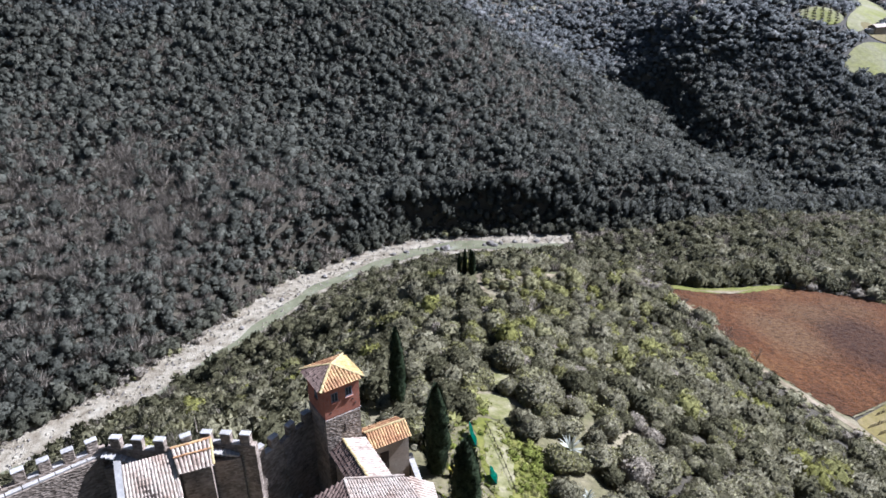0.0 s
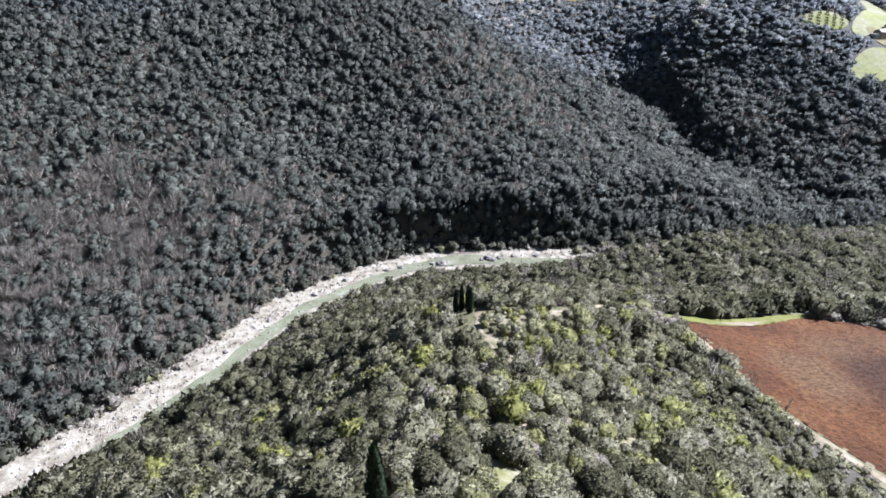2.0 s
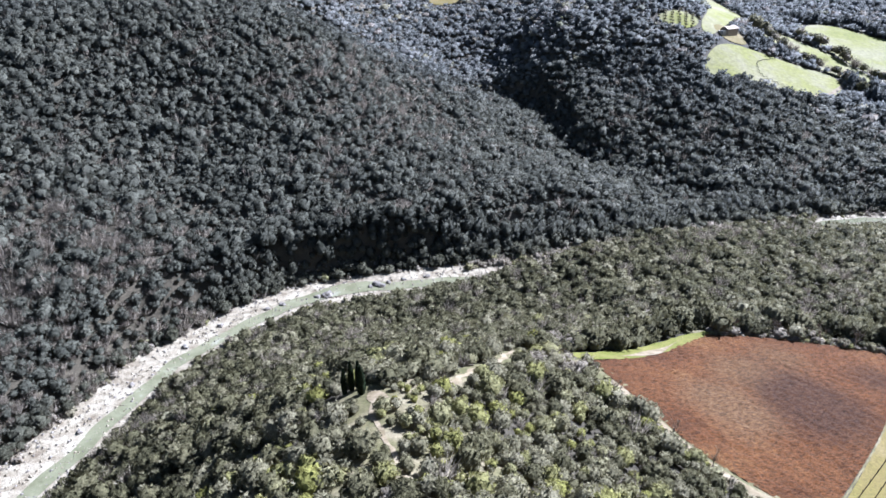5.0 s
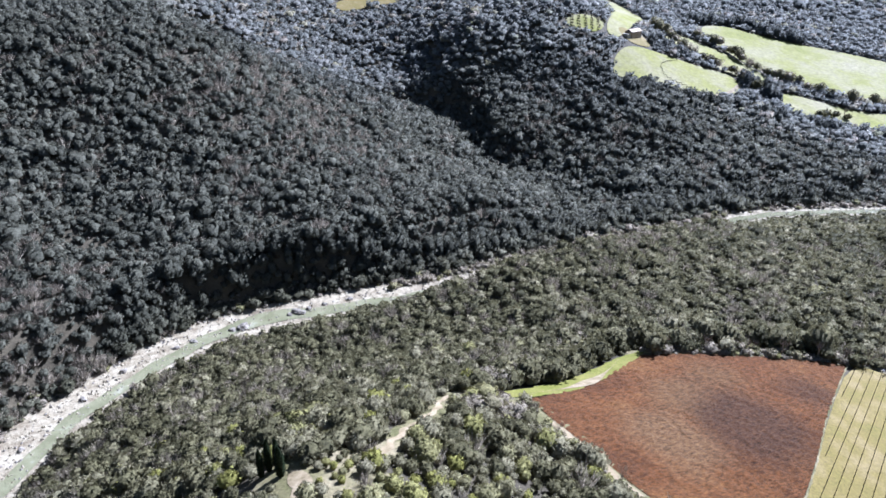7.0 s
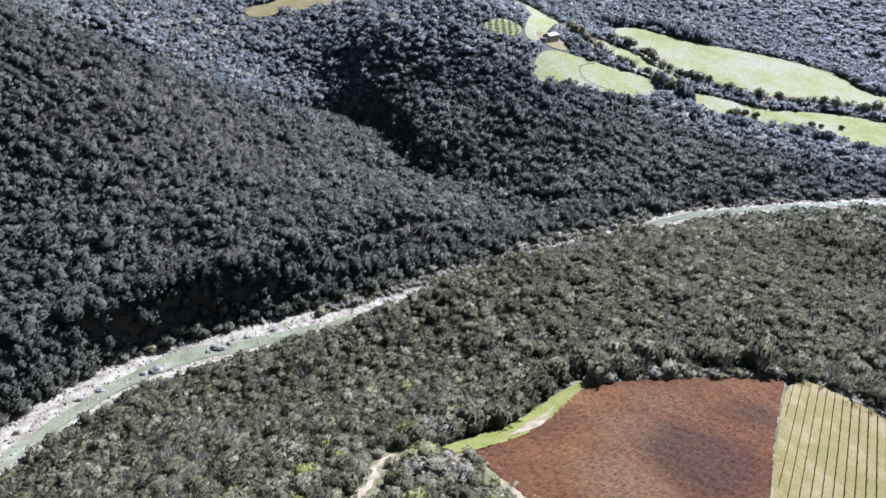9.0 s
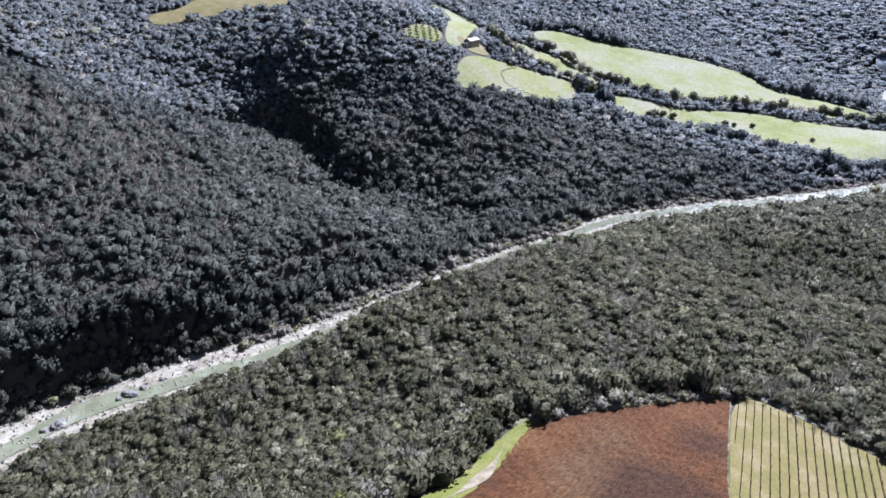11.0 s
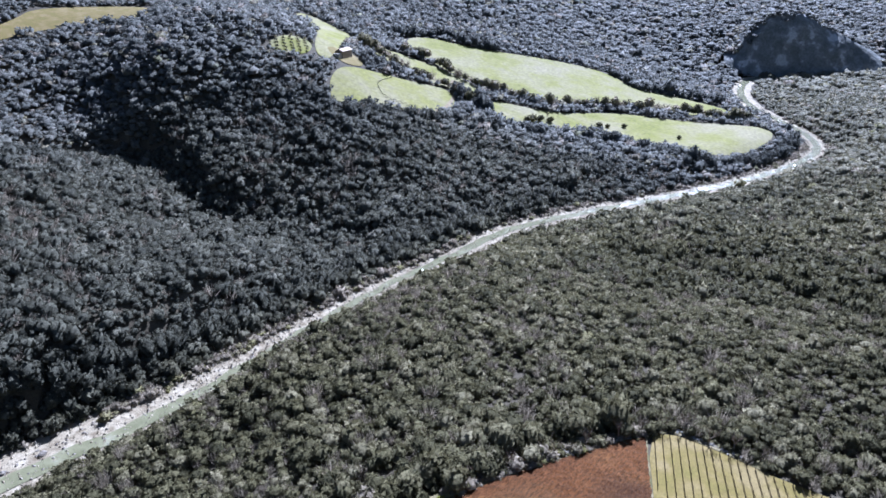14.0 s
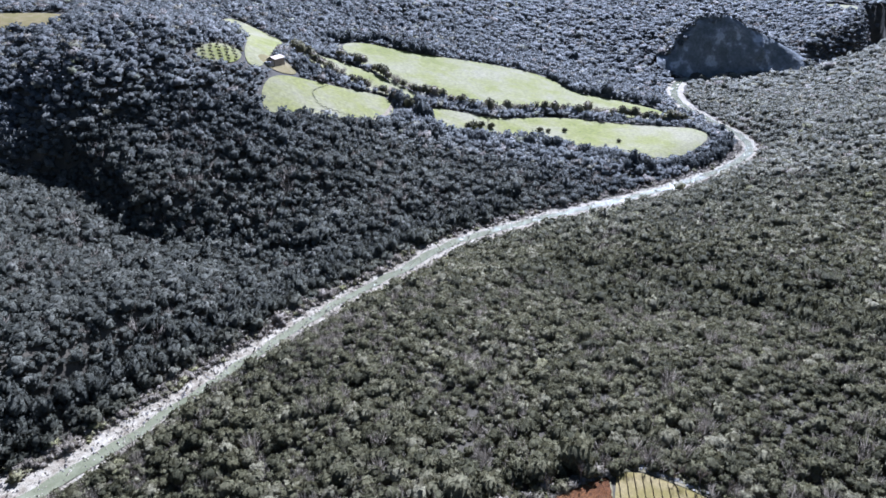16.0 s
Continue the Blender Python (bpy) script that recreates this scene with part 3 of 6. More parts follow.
def woods(name, label, spacing, r0, r1, radius, shape, stems, seed, sector, flat=(0.85, 0.3), south_of=1e9):
    """One wood: crowns on a jittered grid over part of a ring of the plan round (20, 70)."""
    r = np.random.RandomState(seed)
    n = int(r1 / spacing) + 1
    gx, gy = np.meshgrid(np.arange(-n, n + 1), np.arange(-n, n + 1), indexing="ij")
    p = np.stack([gx, gy], -1).reshape(-1, 2) * spacing + (20, 70)
    p = p + r.uniform(-0.5, 0.5, p.shape) * spacing
    q = p - (20, 70)
    d = np.hypot(*q.T)
    a = np.degrees(np.arctan2(q[:, 0], q[:, 1]))
    p = p[(d >= r0) & (d < r1) & (p[:, 1] > -170) & (p[:, 1] < south_of) & (a > sector[0]) & (a < sector[1])]
    p = p[open_ground(p, radius * 0.55)]
    top = (p[:, 0] > -16) & (p[:, 0] < 44) & (p[:, 1] > 46) & (p[:, 1] < 150)
    p = p[~(top & (r.rand(len(p)) < np.where(p[:, 1] < 109, 0.58, 0.2)))]
    # trees grow larger over the river and stand wider apart
    over = (nearest_on(p, RIVER)[2] > 0) & (r1 <= 600) & (p[:, 1] > 100)
    keep = ~(over & (r.rand(len(p)) < (0.24 if r1 <= 330 else 0.16)))
    p, over = p[keep], over[keep]
    m = len(p)
    size_of = radius * np.exp(0.36 * r.normal(size=m)).clip(0.45, 1.9) * (1 + 0.15 * rough(p, 60, seed)) * np.where(over, 1.35 if r1 <= 330 else 1.15, 1.0)
    z = ground(p) + 0.25 * radius * rough(p, 11 * radius, 17)
    # evergreen scrub of several greens, with stands of bare deciduous trees
    bare = rough(p, 130, 11) + 0.6 * rough(p, 45, 12)
    # beyond 600 m tints start paler and vary less, haze put into colour
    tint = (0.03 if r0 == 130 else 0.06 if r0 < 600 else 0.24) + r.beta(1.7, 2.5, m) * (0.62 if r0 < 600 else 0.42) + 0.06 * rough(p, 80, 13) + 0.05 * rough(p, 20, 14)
    ridge = np.exp(-((p[:, 0] - 22) / 60) ** 2 - ((p[:, 1] - 100) / 75) ** 2)
    tint = np.where(r.rand(m) < 0.07 * ridge, 0.78, tint + ridge * r.uniform(0.06, 0.44, m))
    hill = np.exp(-((p[:, 0] + 190) / 110) ** 2 - ((p[:, 1] - 330) / 90) ** 2) + 0.55 * np.exp(-((p[:, 0] - 60) / 75) ** 2 - ((p[:, 1] - 520) / 55) ** 2)
    leafless = r.rand(m) < (np.clip(0.05 + 0.16 * (bare - 0.3), 0.03, 0.4) + 0.72 * hill + 0.08 * (~over & (r0 == 130))) * (1 - 0.85 * ridge)
    # tints over the river are lowered, the far bank's shade put into them
    tint = np.where(leafless, r.uniform(0.90, 1.0, m) if stems else r.uniform(0.82, 0.88, m), np.clip(np.where(over, tint * np.interp(p[:, 0], [60, 180], [0.58, 0.75]), tint), 0, 0.80))
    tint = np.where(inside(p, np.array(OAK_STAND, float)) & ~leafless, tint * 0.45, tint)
    tall = r.uniform(0.88, 1.2, m)
    kinds = np.where(leafless & (stems > 0), 6 + r.randint(0, 2, m), r.randint(0, 6, m))
    size_of = np.where(kinds > 5, size_of * 1.1, size_of)
    shapes = [crown_shape(*shape, seed * 10 + k, *flat) for k in range(6)]
    if stems:
        shapes += [bare_shape(stems, seed * 10 + k) for k in (7, 8)]
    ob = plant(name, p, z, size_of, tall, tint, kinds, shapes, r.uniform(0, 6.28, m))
    return tagged(ob, label, "woodland", kind="stuff")


woods("ridge_scrub", "dense olive-green and grey scrub on the ridge", 2.3, 0, 130, 1.7, (8, 3, 130, 0.195), 80, 1, (-120, 120), (0.95, 0.3))
woods("slope_wood", "dense evergreen oak wood on the slopes", 2.6, 130, 330, 2.0, (6, 2, 52, 0.28), 110, 2, (-72, 90), (0.95, 0.35))
woods("hillside_wood", "dark evergreen wood covering the steep hillside", 3.1, 330, 600, 2.6, (6, 2, 22, 0.34), 50, 3, (-56, 88), (0.95, 0.4))
woods("valley_wood", "dark evergreen wood along the valley", 4.2, 600, 1050, 3.6, (5, 2, 7, 0.5), 0, 4, (-18, 86), (0.72, 0.6))
woods("distant_wood", "evergreen wood on the hills beyond the meadows", 5.6, 1050, 1700, 5.2, (5, 2, 2, 0.5), 0, 5, (24, 88), (0.6, 0.75))
woods("far_wood", "evergreen wood on far hills", 9.5, 1700, 2500, 8.4, (4, 2, 0, 0.4), 0, 6, (45, 90), (0.5, 0.8))
woods("hilltop_wood", "evergreen wood on the hilltop", 11.0, 600, 1300, 8.0, (5, 2, 0, 0.4), 0, 7, (-60, -18))
woods("castle_hill_wood", "evergreen scrub on the hill behind the castle", 4.6, 0, 300, 3.8, (6, 2, 10, 0.4), 0, 8, (120, 180), (0.85, 0.3), 44)
woods("castle_hill_wood", "evergreen scrub on the hill behind the castle", 4.6, 0, 300, 3.8, (6, 2, 10, 0.4), 0, 9, (-180, -120), (0.85, 0.3), 40)
woods("side_wood", "evergreen wood on the lower slopes", 5.2, 130, 330, 4.3, (6, 2, 8, 0.4), 0, 10, (-120, -72))
woods("side_wood", "evergreen wood on the lower slopes", 5.2, 130, 330, 4.3, (6, 2, 8, 0.4), 0, 11, (90, 120))


# low default tints put the shade of facing tree walls into the colour
def tree_band(name, label, line, width, count, radius, seed, tints=(0.04, 0.3), tall=(0.9, 1.3), squash=1.35):
    """A stand of taller trees strung along a line."""
    r = np.random.RandomState(seed)
    line = smooth_line(line, 2.0)
    i = r.randint(0, len(line), count)
    p = line[i] + sideways(line)[i] * r.uniform(-width, width, count)[:, None]
    p = p[open_ground(p, radius * 0.5)]
    m = len(p)
    shapes = [crown_shape(7, 3, 70, 0.24, seed * 7 + k, squash) for k in range(4)]
    ob = plant(name, p, ground(p), radius * np.exp(r.normal(scale=0.22, size=m)), r.uniform(*tall, m), r.uniform(*tints, m), r.randint(0, 4, m), shapes, r.uniform(0, 6.28, m))
    return tagged(ob, label, "trees", kind="stuff")


tree_band("field_edge_oaks", "tall dark holm oaks along the top of the field", [(60, 178), (72, 184.5), (90, 188), (108, 199), (121, 200), (140, 194), (178, 182)], 2.8, 120, 3.3, 221, (0.04, 0.44), (1.0, 1.35), 1.0)
tree_band("field_corner_thicket", "bare grey-mauve thicket above the grass strip", [(66, 184), (78, 189), (92, 195), (106, 205)], 4.5, 60, 2.7, 230, (0.80, 0.92), (0.9, 1.2), 0.95)
tree_band("gully_oaks", "tall dark oaks along a gully in the slope", GULLY, 7.0, 260, 3.4, 222)
# darkest tints of all bands: shade of the steep bank painted into the crowns
tree_band("river_bank_oaks", "tall oaks along the far river bank, tinted dark for its shade", [(-60, 346), (-20, 376), (30, 384), (108, 386), (176, 395), (248, 404), (310, 405), (364, 407), (440, 388)], 6.0, 430, 3.7, 223, (0.0, 0.22))
tree_band("meadow_thicket", "dense dark trees between two meadows", [(514, 580), (507, 556), (517, 538)], 8.0, 60, 4.6, 224, (0.1, 0.4))
tree_band("meadow_row_trees", "row of grey-green trees above the farm lane", [(415, 630), (441, 623), (475, 614), (516, 598)], 5.0, 80, 3.8, 225, (0.15, 0.5))
tree_band("meadow_edge_trees", "tall dark trees along the upper meadow's edge", [(556, 742), (634, 735), (672, 684), (732, 640), (798, 586), (784, 530), (818, 492), (838, 436)], 5.0, 260, 4.8, 226)
tree_band("bend_trees", "tall dark trees round the river bend", [(818, 424), (832, 384), (797, 344), (706, 315), (635, 326), (580, 358)], 5.0, 200, 4.2, 227)
tree_band("meadow_foot_trees", "dark oaks along the foot of the meadows", [(345, 546), (402, 533), (457, 521), (501, 490), (548, 459), (575, 417), (581, 366)], 4.0, 170, 4.0, 228)
tree_band("knoll_oaks", "clump of tall dark oaks beyond the knoll cypresses", KNOLL_OAKS, 3.0, 26, 2.5, 229, (0.1, 0.45), (0.85, 1.1), 0.9)

# ---------------------------------------------------------------- building materials
def random_tone(name, stops, grain, amount, rough, relief):
    """Like two_scale, and each piece has a tone of its own."""
    m = two_scale(name, stops, grain * 0.25, grain, amount, rough, relief)
    n, l = m.node_tree.nodes, m.node_tree.links
    p = n["Principled BSDF"]
    source = p.inputs["Base Color"].links[0].from_socket
    info = n.new("ShaderNodeObjectInfo")
    tone = ramp_node(n, [(0.0, (0.78, 0.76, 0.74)), (1.0, (1.2, 1.18, 1.12))])
    l.new(info.outputs["Random"], tone.inputs["Fac"])
    l.new(mix_node(n, l, source, tone.outputs["Color"], 1.0, "MULTIPLY"), p.inputs["Base Color"])
    return m


def stone_material(name, dark, light, size=2.6):
    m, n, l, p = material(name, 0.92)
    cells = n.new("ShaderNodeTexVoronoi")
    cells.inputs["Scale"].default_value = size
    place = n.new("ShaderNodeNewGeometry")
    stretch = n.new("ShaderNodeVectorMath")
    stretch.operation = "MULTIPLY"
    stretch.inputs[1].default_value = (1.0, 1.0, 1.9)
    l.new(place.outputs["Position"], stretch.inputs[0])
    l.new(stretch.outputs[0], cells.inputs["Vector"])
    ramp = ramp_node(n, [(0.0, dark), (1.0, light)])
    l.new(cells.outputs["Color"], ramp.inputs["Fac"])
    stain = noise_node(n, l, 0.9, 5, 0.65)
    tone = ramp_node(n, [(0.3, (0.6, 0.58, 0.55)), (0.65, (1.15, 1.12, 1.08))])
    l.new(stain.outputs["Fac"], tone.inputs["Fac"])
    l.new(mix_node(n, l, ramp.outputs["Color"], tone.outputs["Color"], 1.0, "MULTIPLY"), p.inputs["Base Color"])
    bump(n, l, p, cells.outputs["Distance"], 0.8, 0.08)
    return m


def brick_material():
    m, n, l, p = material("red_brick", 0.9)
    brick = n.new("ShaderNodeTexBrick")
    brick.inputs["Scale"].default_value = 4.0
    brick.inputs["Color1"].default_value = (0.34, 0.115, 0.062, 1)
    brick.inputs["Color2"].default_value = (0.42, 0.170, 0.098, 1)
    brick.inputs["Mortar"].default_value = (0.315, 0.231, 0.182, 1)
    brick.inputs["Mortar Size"].default_value = 0.012
    coords = n.new("ShaderNodeTexCoord")
    turn = n.new("ShaderNodeMapping")
    turn.inputs["Rotation"].default_value = (radians(90), 0, 0)
    l.new(coords.outputs["Object"], turn.inputs["Vector"])
    l.new(turn.outputs["Vector"], brick.inputs["Vector"])
    stain = noise_node(n, l, 1.1, 5, 0.65)
    tone = ramp_node(n, [(0.3, (0.7, 0.68, 0.68)), (0.7, (1.15, 1.12, 1.1))])
    l.new(stain.outputs["Fac"], tone.inputs["Fac"])
    l.new(mix_node(n, l, brick.outputs["Color"], tone.outputs["Color"], 1.0, "MULTIPLY"), p.inputs["Base Color"])
    bump(n, l, p, brick.outputs["Fac"], -0.6, 0.02)
    return m


MAT_STONE = stone_material("rubble_stone", (0.15, 0.115, 0.082), (0.40, 0.325, 0.25), 3.6)
MAT_STONE_PALE = two_scale("pale_dentil_stone", [(0.3, (0.24, 0.20, 0.165)), (0.7, (0.34, 0.29, 0.245))], 0.8, 5.0, 0.25, relief=0.02)
MAT_COPING = two_scale("pale_coping", [(0.3, (0.30, 0.270, 0.225)), (0.7, (0.455, 0.415, 0.355))], 0.8, 5.0, 0.3, relief=0.02)
MAT_BRICK = brick_material()
MAT_TILE = random_tone("terracotta_tile", [(0.3, (0.30, 0.150, 0.070)), (0.5, (0.43, 0.245, 0.115)), (0.68, (0.50, 0.33, 0.145))], 3.0, 0.3, 0.85, 0.02)
MAT_TILE_PALE = random_tone("weathered_pale_tile", [(0.3, (0.30, 0.215, 0.155)), (0.5, (0.43, 0.345, 0.265)), (0.7, (0.49, 0.42, 0.34))], 3.0, 0.3, 0.85, 0.02)
# tile for slopes turned from the sun, their shade mixed into the colour
MAT_TILE_SHADED = random_tone("shade_side_tile", [(0.3, (0.140, 0.091, 0.070)), (0.6, (0.252, 0.175, 0.133))], 3.0, 0.3, 0.9, 0.02)
MAT_TILE_LICHEN = random_tone("lichened_tile", [(0.3, (0.36, 0.225, 0.09)), (0.5, (0.50, 0.345, 0.125)), (0.68, (0.56, 0.42, 0.19))], 3.0, 0.3, 0.85, 0.02)
MAT_LICHEN = two_scale("lichened_ridge_tile", [(0.35, (0.385, 0.266, 0.119)), (0.6, (0.476, 0.378, 0.168))], 1.5, 6.0, 0.2)
MAT_PLASTER = two_scale("ochre_plaster", [(0.3, (0.294, 0.224, 0.154)), (0.7, (0.392, 0.322, 0.238))], 0.6, 5.0, 0.2, relief=0.02)
MAT_WINDOW = two_scale("dark_window_glass", [(0.3, (0.021, 0.025, 0.028)), (0.7, (0.042, 0.049, 0.056))], 1.0, 4.0, 0.1, rough=0.15)
MAT_FRAME = two_scale("grey_window_frame", [(0.3, (0.154, 0.154, 0.168)), (0.7, (0.224, 0.224, 0.231))], 2.0, 8.0, 0.1)
MAT_DOOR = two_scale("dark_wood_and_openings", [(0.3, (0.035, 0.025, 0.017)), (0.7, (0.063, 0.045, 0.032))], 2.0, 8.0, 0.2)
MAT_NET = two_scale("green_netting", [(0.3, (0.075, 0.36, 0.26)), (0.7, (0.14, 0.50, 0.39))], 2.0, 10.0, 0.15)
MAT_YELLOW = two_scale("yellow_plastic", [(0.3, (0.525, 0.420, 0.035)), (0.7, (0.595, 0.504, 0.070))], 2.0, 10.0, 0.1, rough=0.5)
MAT_TURF = two_scale("garden_turf", [(0.34, (0.044, 0.063, 0.016)), (0.5, (0.088, 0.104, 0.032)), (0.66, (0.170, 0.158, 0.082))], 0.3, 2.2, 0.4, relief=0.15)
MAT_AGAVE = two_scale("agave_leaf", [(0.35, (0.26, 0.26, 0.18)), (0.65, (0.46, 0.44, 0.33))], 1.5, 6.0, 0.2, rough=0.6)
MAT_DRY_LAWN = two_scale("worn_lawn", [(0.34, (0.125, 0.118, 0.032)), (0.5, (0.185, 0.165, 0.066)), (0.66, (0.265, 0.225, 0.125))], 0.5, 3.0, 0.3, relief=0.1)
MAT_ROCK = two_scale("grey_limestone", [(0.3, (0.11, 0.093, 0.072)), (0.55, (0.20, 0.172, 0.138)), (0.75, (0.31, 0.275, 0.225))], 0.35, 2.5, 0.3, relief=0.1)
MAT_CLIFF = two_scale("bare_rock_face", [(0.38, (0.13, 0.135, 0.12)), (0.55, (0.20, 0.20, 0.185)), (0.63, (0.42, 0.41, 0.38))], 0.05, 0.3, 0.35, relief=0.8)


# ---------------------------------------------------------------- building kit
def thing(name, label, category, at=(0, 0, 0), angle=0, group=""):
    ob = new(name)
    ob.matrix_world = pose(*at, 0, 0, angle)
    return tagged(ob, label, category, group)


def prism(name, outline, z0, z1, mat, parent, label="", wear=0.03, seed=0):
    """An upright block on a plan outline, in its parent's space, with worn corners."""
    r = random.Random(seed)
    bm = bmesh.new()
    base = [bm.verts.new((x, y, z0)) for x, y in outline]
    face = bm.faces.new(base)
    if face.normal.z > 0:
        face.normal_flip()
    up = bmesh.ops.extrude_face_region(bm, geom=[face])
    top = [v for v in up["geom"] if isinstance(v, bmesh.types.BMVert)]
    for v in top:
        v.co.z = z1
    bmesh.ops.recalc_face_normals(bm, faces=bm.faces)
    bmesh.ops.bevel(bm, geom=list(bm.edges), offset=wear, segments=1, affect="EDGES", clamp_overlap=True)
    for v in bm.verts:
        v.co += Vector((r.uniform(-1, 1), r.uniform(-1, 1), r.uniform(-1, 1))) * wear * 0.5
    return part(name, bm, mat, parent, label)


def box(name, size, at, mat, parent, angle=0, label="", wear=0.015):
    w, d, h = (s / 2 for s in size)
    c, s = math.cos(radians(angle)), math.sin(radians(angle))
    plan = [(at[0] + x * c - y * s, at[1] + x * s + y * c) for x, y in ((-w, -d), (w, -d), (w, d), (-w, d))]
    return prism(name, plan, at[2] - h, at[2] + h, mat, parent, label, wear, int(abs(at[0] * 31 + at[2] * 7)))


def tile_mesh(mat):
    """One curved clay tile, 1 wide and 1 long, running down -y with its lip at the foot."""
    bm = bmesh.new()
    rings = []
    for y, w, up in ((0.0, 0.84, 0.0), (-1.12, 1.0, 0.06)):
        rings.append([bm.verts.new((math.cos(t) * 0.5 * w, y, math.sin(t) * 0.42 * w + up)) for t in (0.0, 0.8, 1.571, 2.342, 3.142)])
        rings.append([bm.verts.new((math.cos(t) * 0.43 * w, y, math.sin(t) * 0.34 * w + up)) for t in (0.0, 0.8, 1.571, 2.342, 3.142)])
    for i in range(4):
        bm.faces.new((rings[0][i], rings[2][i], rings[2][i + 1], rings[0][i + 1]))
        bm.faces.new((rings[2][i], rings[3][i], rings[3][i + 1], rings[2][i + 1]))
    bmesh.ops.recalc_face_normals(bm, faces=bm.faces)
    me = bpy.data.meshes.new("tile")
    bm.to_mesh(me)
    bm.free()
    me.materials.append(mat)
    return me


TILE_MESHES = {}
JOINED_TILES = {}


def tile_row(parent, top, foot, width, normal, mat, seed, name="tile", joined=False):
    """A row of curved tiles laid over each other down a slope; far or many rows go into one mesh."""
    r = random.Random(seed)
    top, foot = Vector(top), Vector(foot)
    run = foot - top
    count = max(1, round(run.length / 0.40))
    down = run.normalized()
    side = normal.cross(down).normalized()
    if mat.name not in TILE_MESHES:
        TILE_MESHES[mat.name] = tile_mesh(mat)
    basis = Matrix((side, -down, side.cross(-down))).transposed().to_4x4()
    for k in range(count):
        at = top + run * (k / count) + side * r.uniform(-0.015, 0.015) + normal * r.uniform(0, 0.012)
        m = Matrix.Translation(at) @ basis @ pose(0, 0, 0, 0, 0, r.uniform(-3, 3)) @ Matrix.Diagonal((width, run.length / count, width, 1))
        if joined:
            JOINED_TILES.setdefault((parent.name, mat.name), (parent, mat, []))[2].append(m)
        else:
            ob = new(name, TILE_MESHES[mat.name])
            ob.parent = parent
            ob.matrix_local = m


def join_tiles():
    for parent, mat, places in JOINED_TILES.values():
        verts, faces = [], []
        source = TILE_MESHES[mat.name]
        for m in places:
            b = len(verts)
            verts += [m @ v.co for v in source.vertices]
            faces += [[b + i for i in p.vertices] for p in source.polygons]
        tagged(mesh_object("roof_tiles", verts, faces, mat, parent=parent), kind="stuff")


def tiled_slope(parent, ridge_a, ridge_b, eave_b, eave_a, pitch, mat, under, seed=0, joined=False, skew=False):
    """A roof slope: a deck with thickness, and rows of tiles from ridge to eave. The ridge may be one point."""
    ra, rb, eb, ea = (Vector(v) for v in (ridge_a, ridge_b, eave_b, eave_a))
    normal = (eb - ea).cross((ra + rb) / 2 - ea).normalized()
    if normal.z < 0:
        normal = -normal
    bm = bmesh.new()
    upper = [bm.verts.new(v) for v in ((ra, rb, eb, ea) if (ra - rb).length > 0.05 else (ra, eb, ea))]
    lower = [bm.verts.new(v.co - normal * 0.12) for v in upper]
    bm.faces.new(upper)
    bm.faces.new(lower[::-1])
    for i in range(len(upper)):
        j = (i + 1) % len(upper)
        bm.faces.new((upper[i], lower[i], lower[j], upper[j]))
    bmesh.ops.recalc_face_normals(bm, faces=bm.faces)
    part("roof_deck", bm, under, parent)
    count = max(2, round((eb - ea).length / pitch))
    axis = (eb - ea).normalized()
    lo, hi = (ra - ea).dot(axis), (rb - ea).dot(axis)
    length = (eb - ea).length
    for k in range(count):
        s = (k + 0.5) * length / count
        foot = ea + axis * s
        if skew:
            top = ra.lerp(rb, s / length)
        elif s < lo:
            top = ea.lerp(ra, s / lo)
        elif s > hi:
            top = eb.lerp(rb, (length - s) / (length - hi))
        else:
            top = ra + (rb - ra) * ((s - lo) / max(1e-6, hi - lo))
        if (foot - top).length > 0.25:
            tile_row(parent, top + normal * 0.01, foot + (foot - top).normalized() * 0.08 + normal * 0.01, length / count * 0.98, normal, mat, seed * 100 + k, "tile", joined)


def ridge_tiles(parent, a, b, mat=None):
    a, b = Vector(a), Vector(b)
    tile_row(parent, a + Vector((0, 0, 0.03)), b + Vector((0, 0, 0.03)), 0.26, Vector((0, 0, 1)), mat or MAT_LICHEN, 7, "ridge_tile")


def window(parent, at, face_angle, width, height):
    """A window in an upright wall: recessed pane, frame bars and a sill; face_angle is the outward direction."""
    c, s = math.cos(radians(face_angle)), math.sin(radians(face_angle))
    w = box("window", (0.05, width, height), at, MAT_WINDOW, parent, face_angle)
    for off in (-width / 2, 0, width / 2):
        box("frame_bar", (0.09, 0.06, height + 0.06), (at[0] - s * off, at[1] + c * off, at[2]), MAT_FRAME, w, face_angle)
    for up in (-height / 2, height / 2):
        box("frame_bar", (0.09, width + 0.1, 0.06), (at[0], at[1], at[2] + up), MAT_FRAME, w, face_angle)
    box("sill", (0.2, width + 0.2, 0.07), (at[0] + c * 0.05, at[1] + s * 0.05, at[2] - height / 2 - 0.07), MAT_BRICK, w, face_angle)


# ---------------------------------------------------------------- watch tower
tower = thing("watch_tower", "square brick and stone tower with a low tiled hip roof", "tower", (-9.12, 42.82, -45.9), 34.4)
half_side, top_z, band_z = 1.55, 14.55, 11.5
square = lambda h: [(-h, -h), (h, -h), (h, h), (-h, h)]
prism("stone_shaft", [(-1.66, -1.66), (1.54, -1.66), (1.54, 1.54), (-1.66, 1.54)], -3.0, band_z - 0.03, MAT_STONE, tower, "grey rubble stone shaft", 0.05)
prism("brick_storey", square(half_side + 0.04), band_z, top_z, MAT_BRICK, tower, "red brick top storey", 0.03)
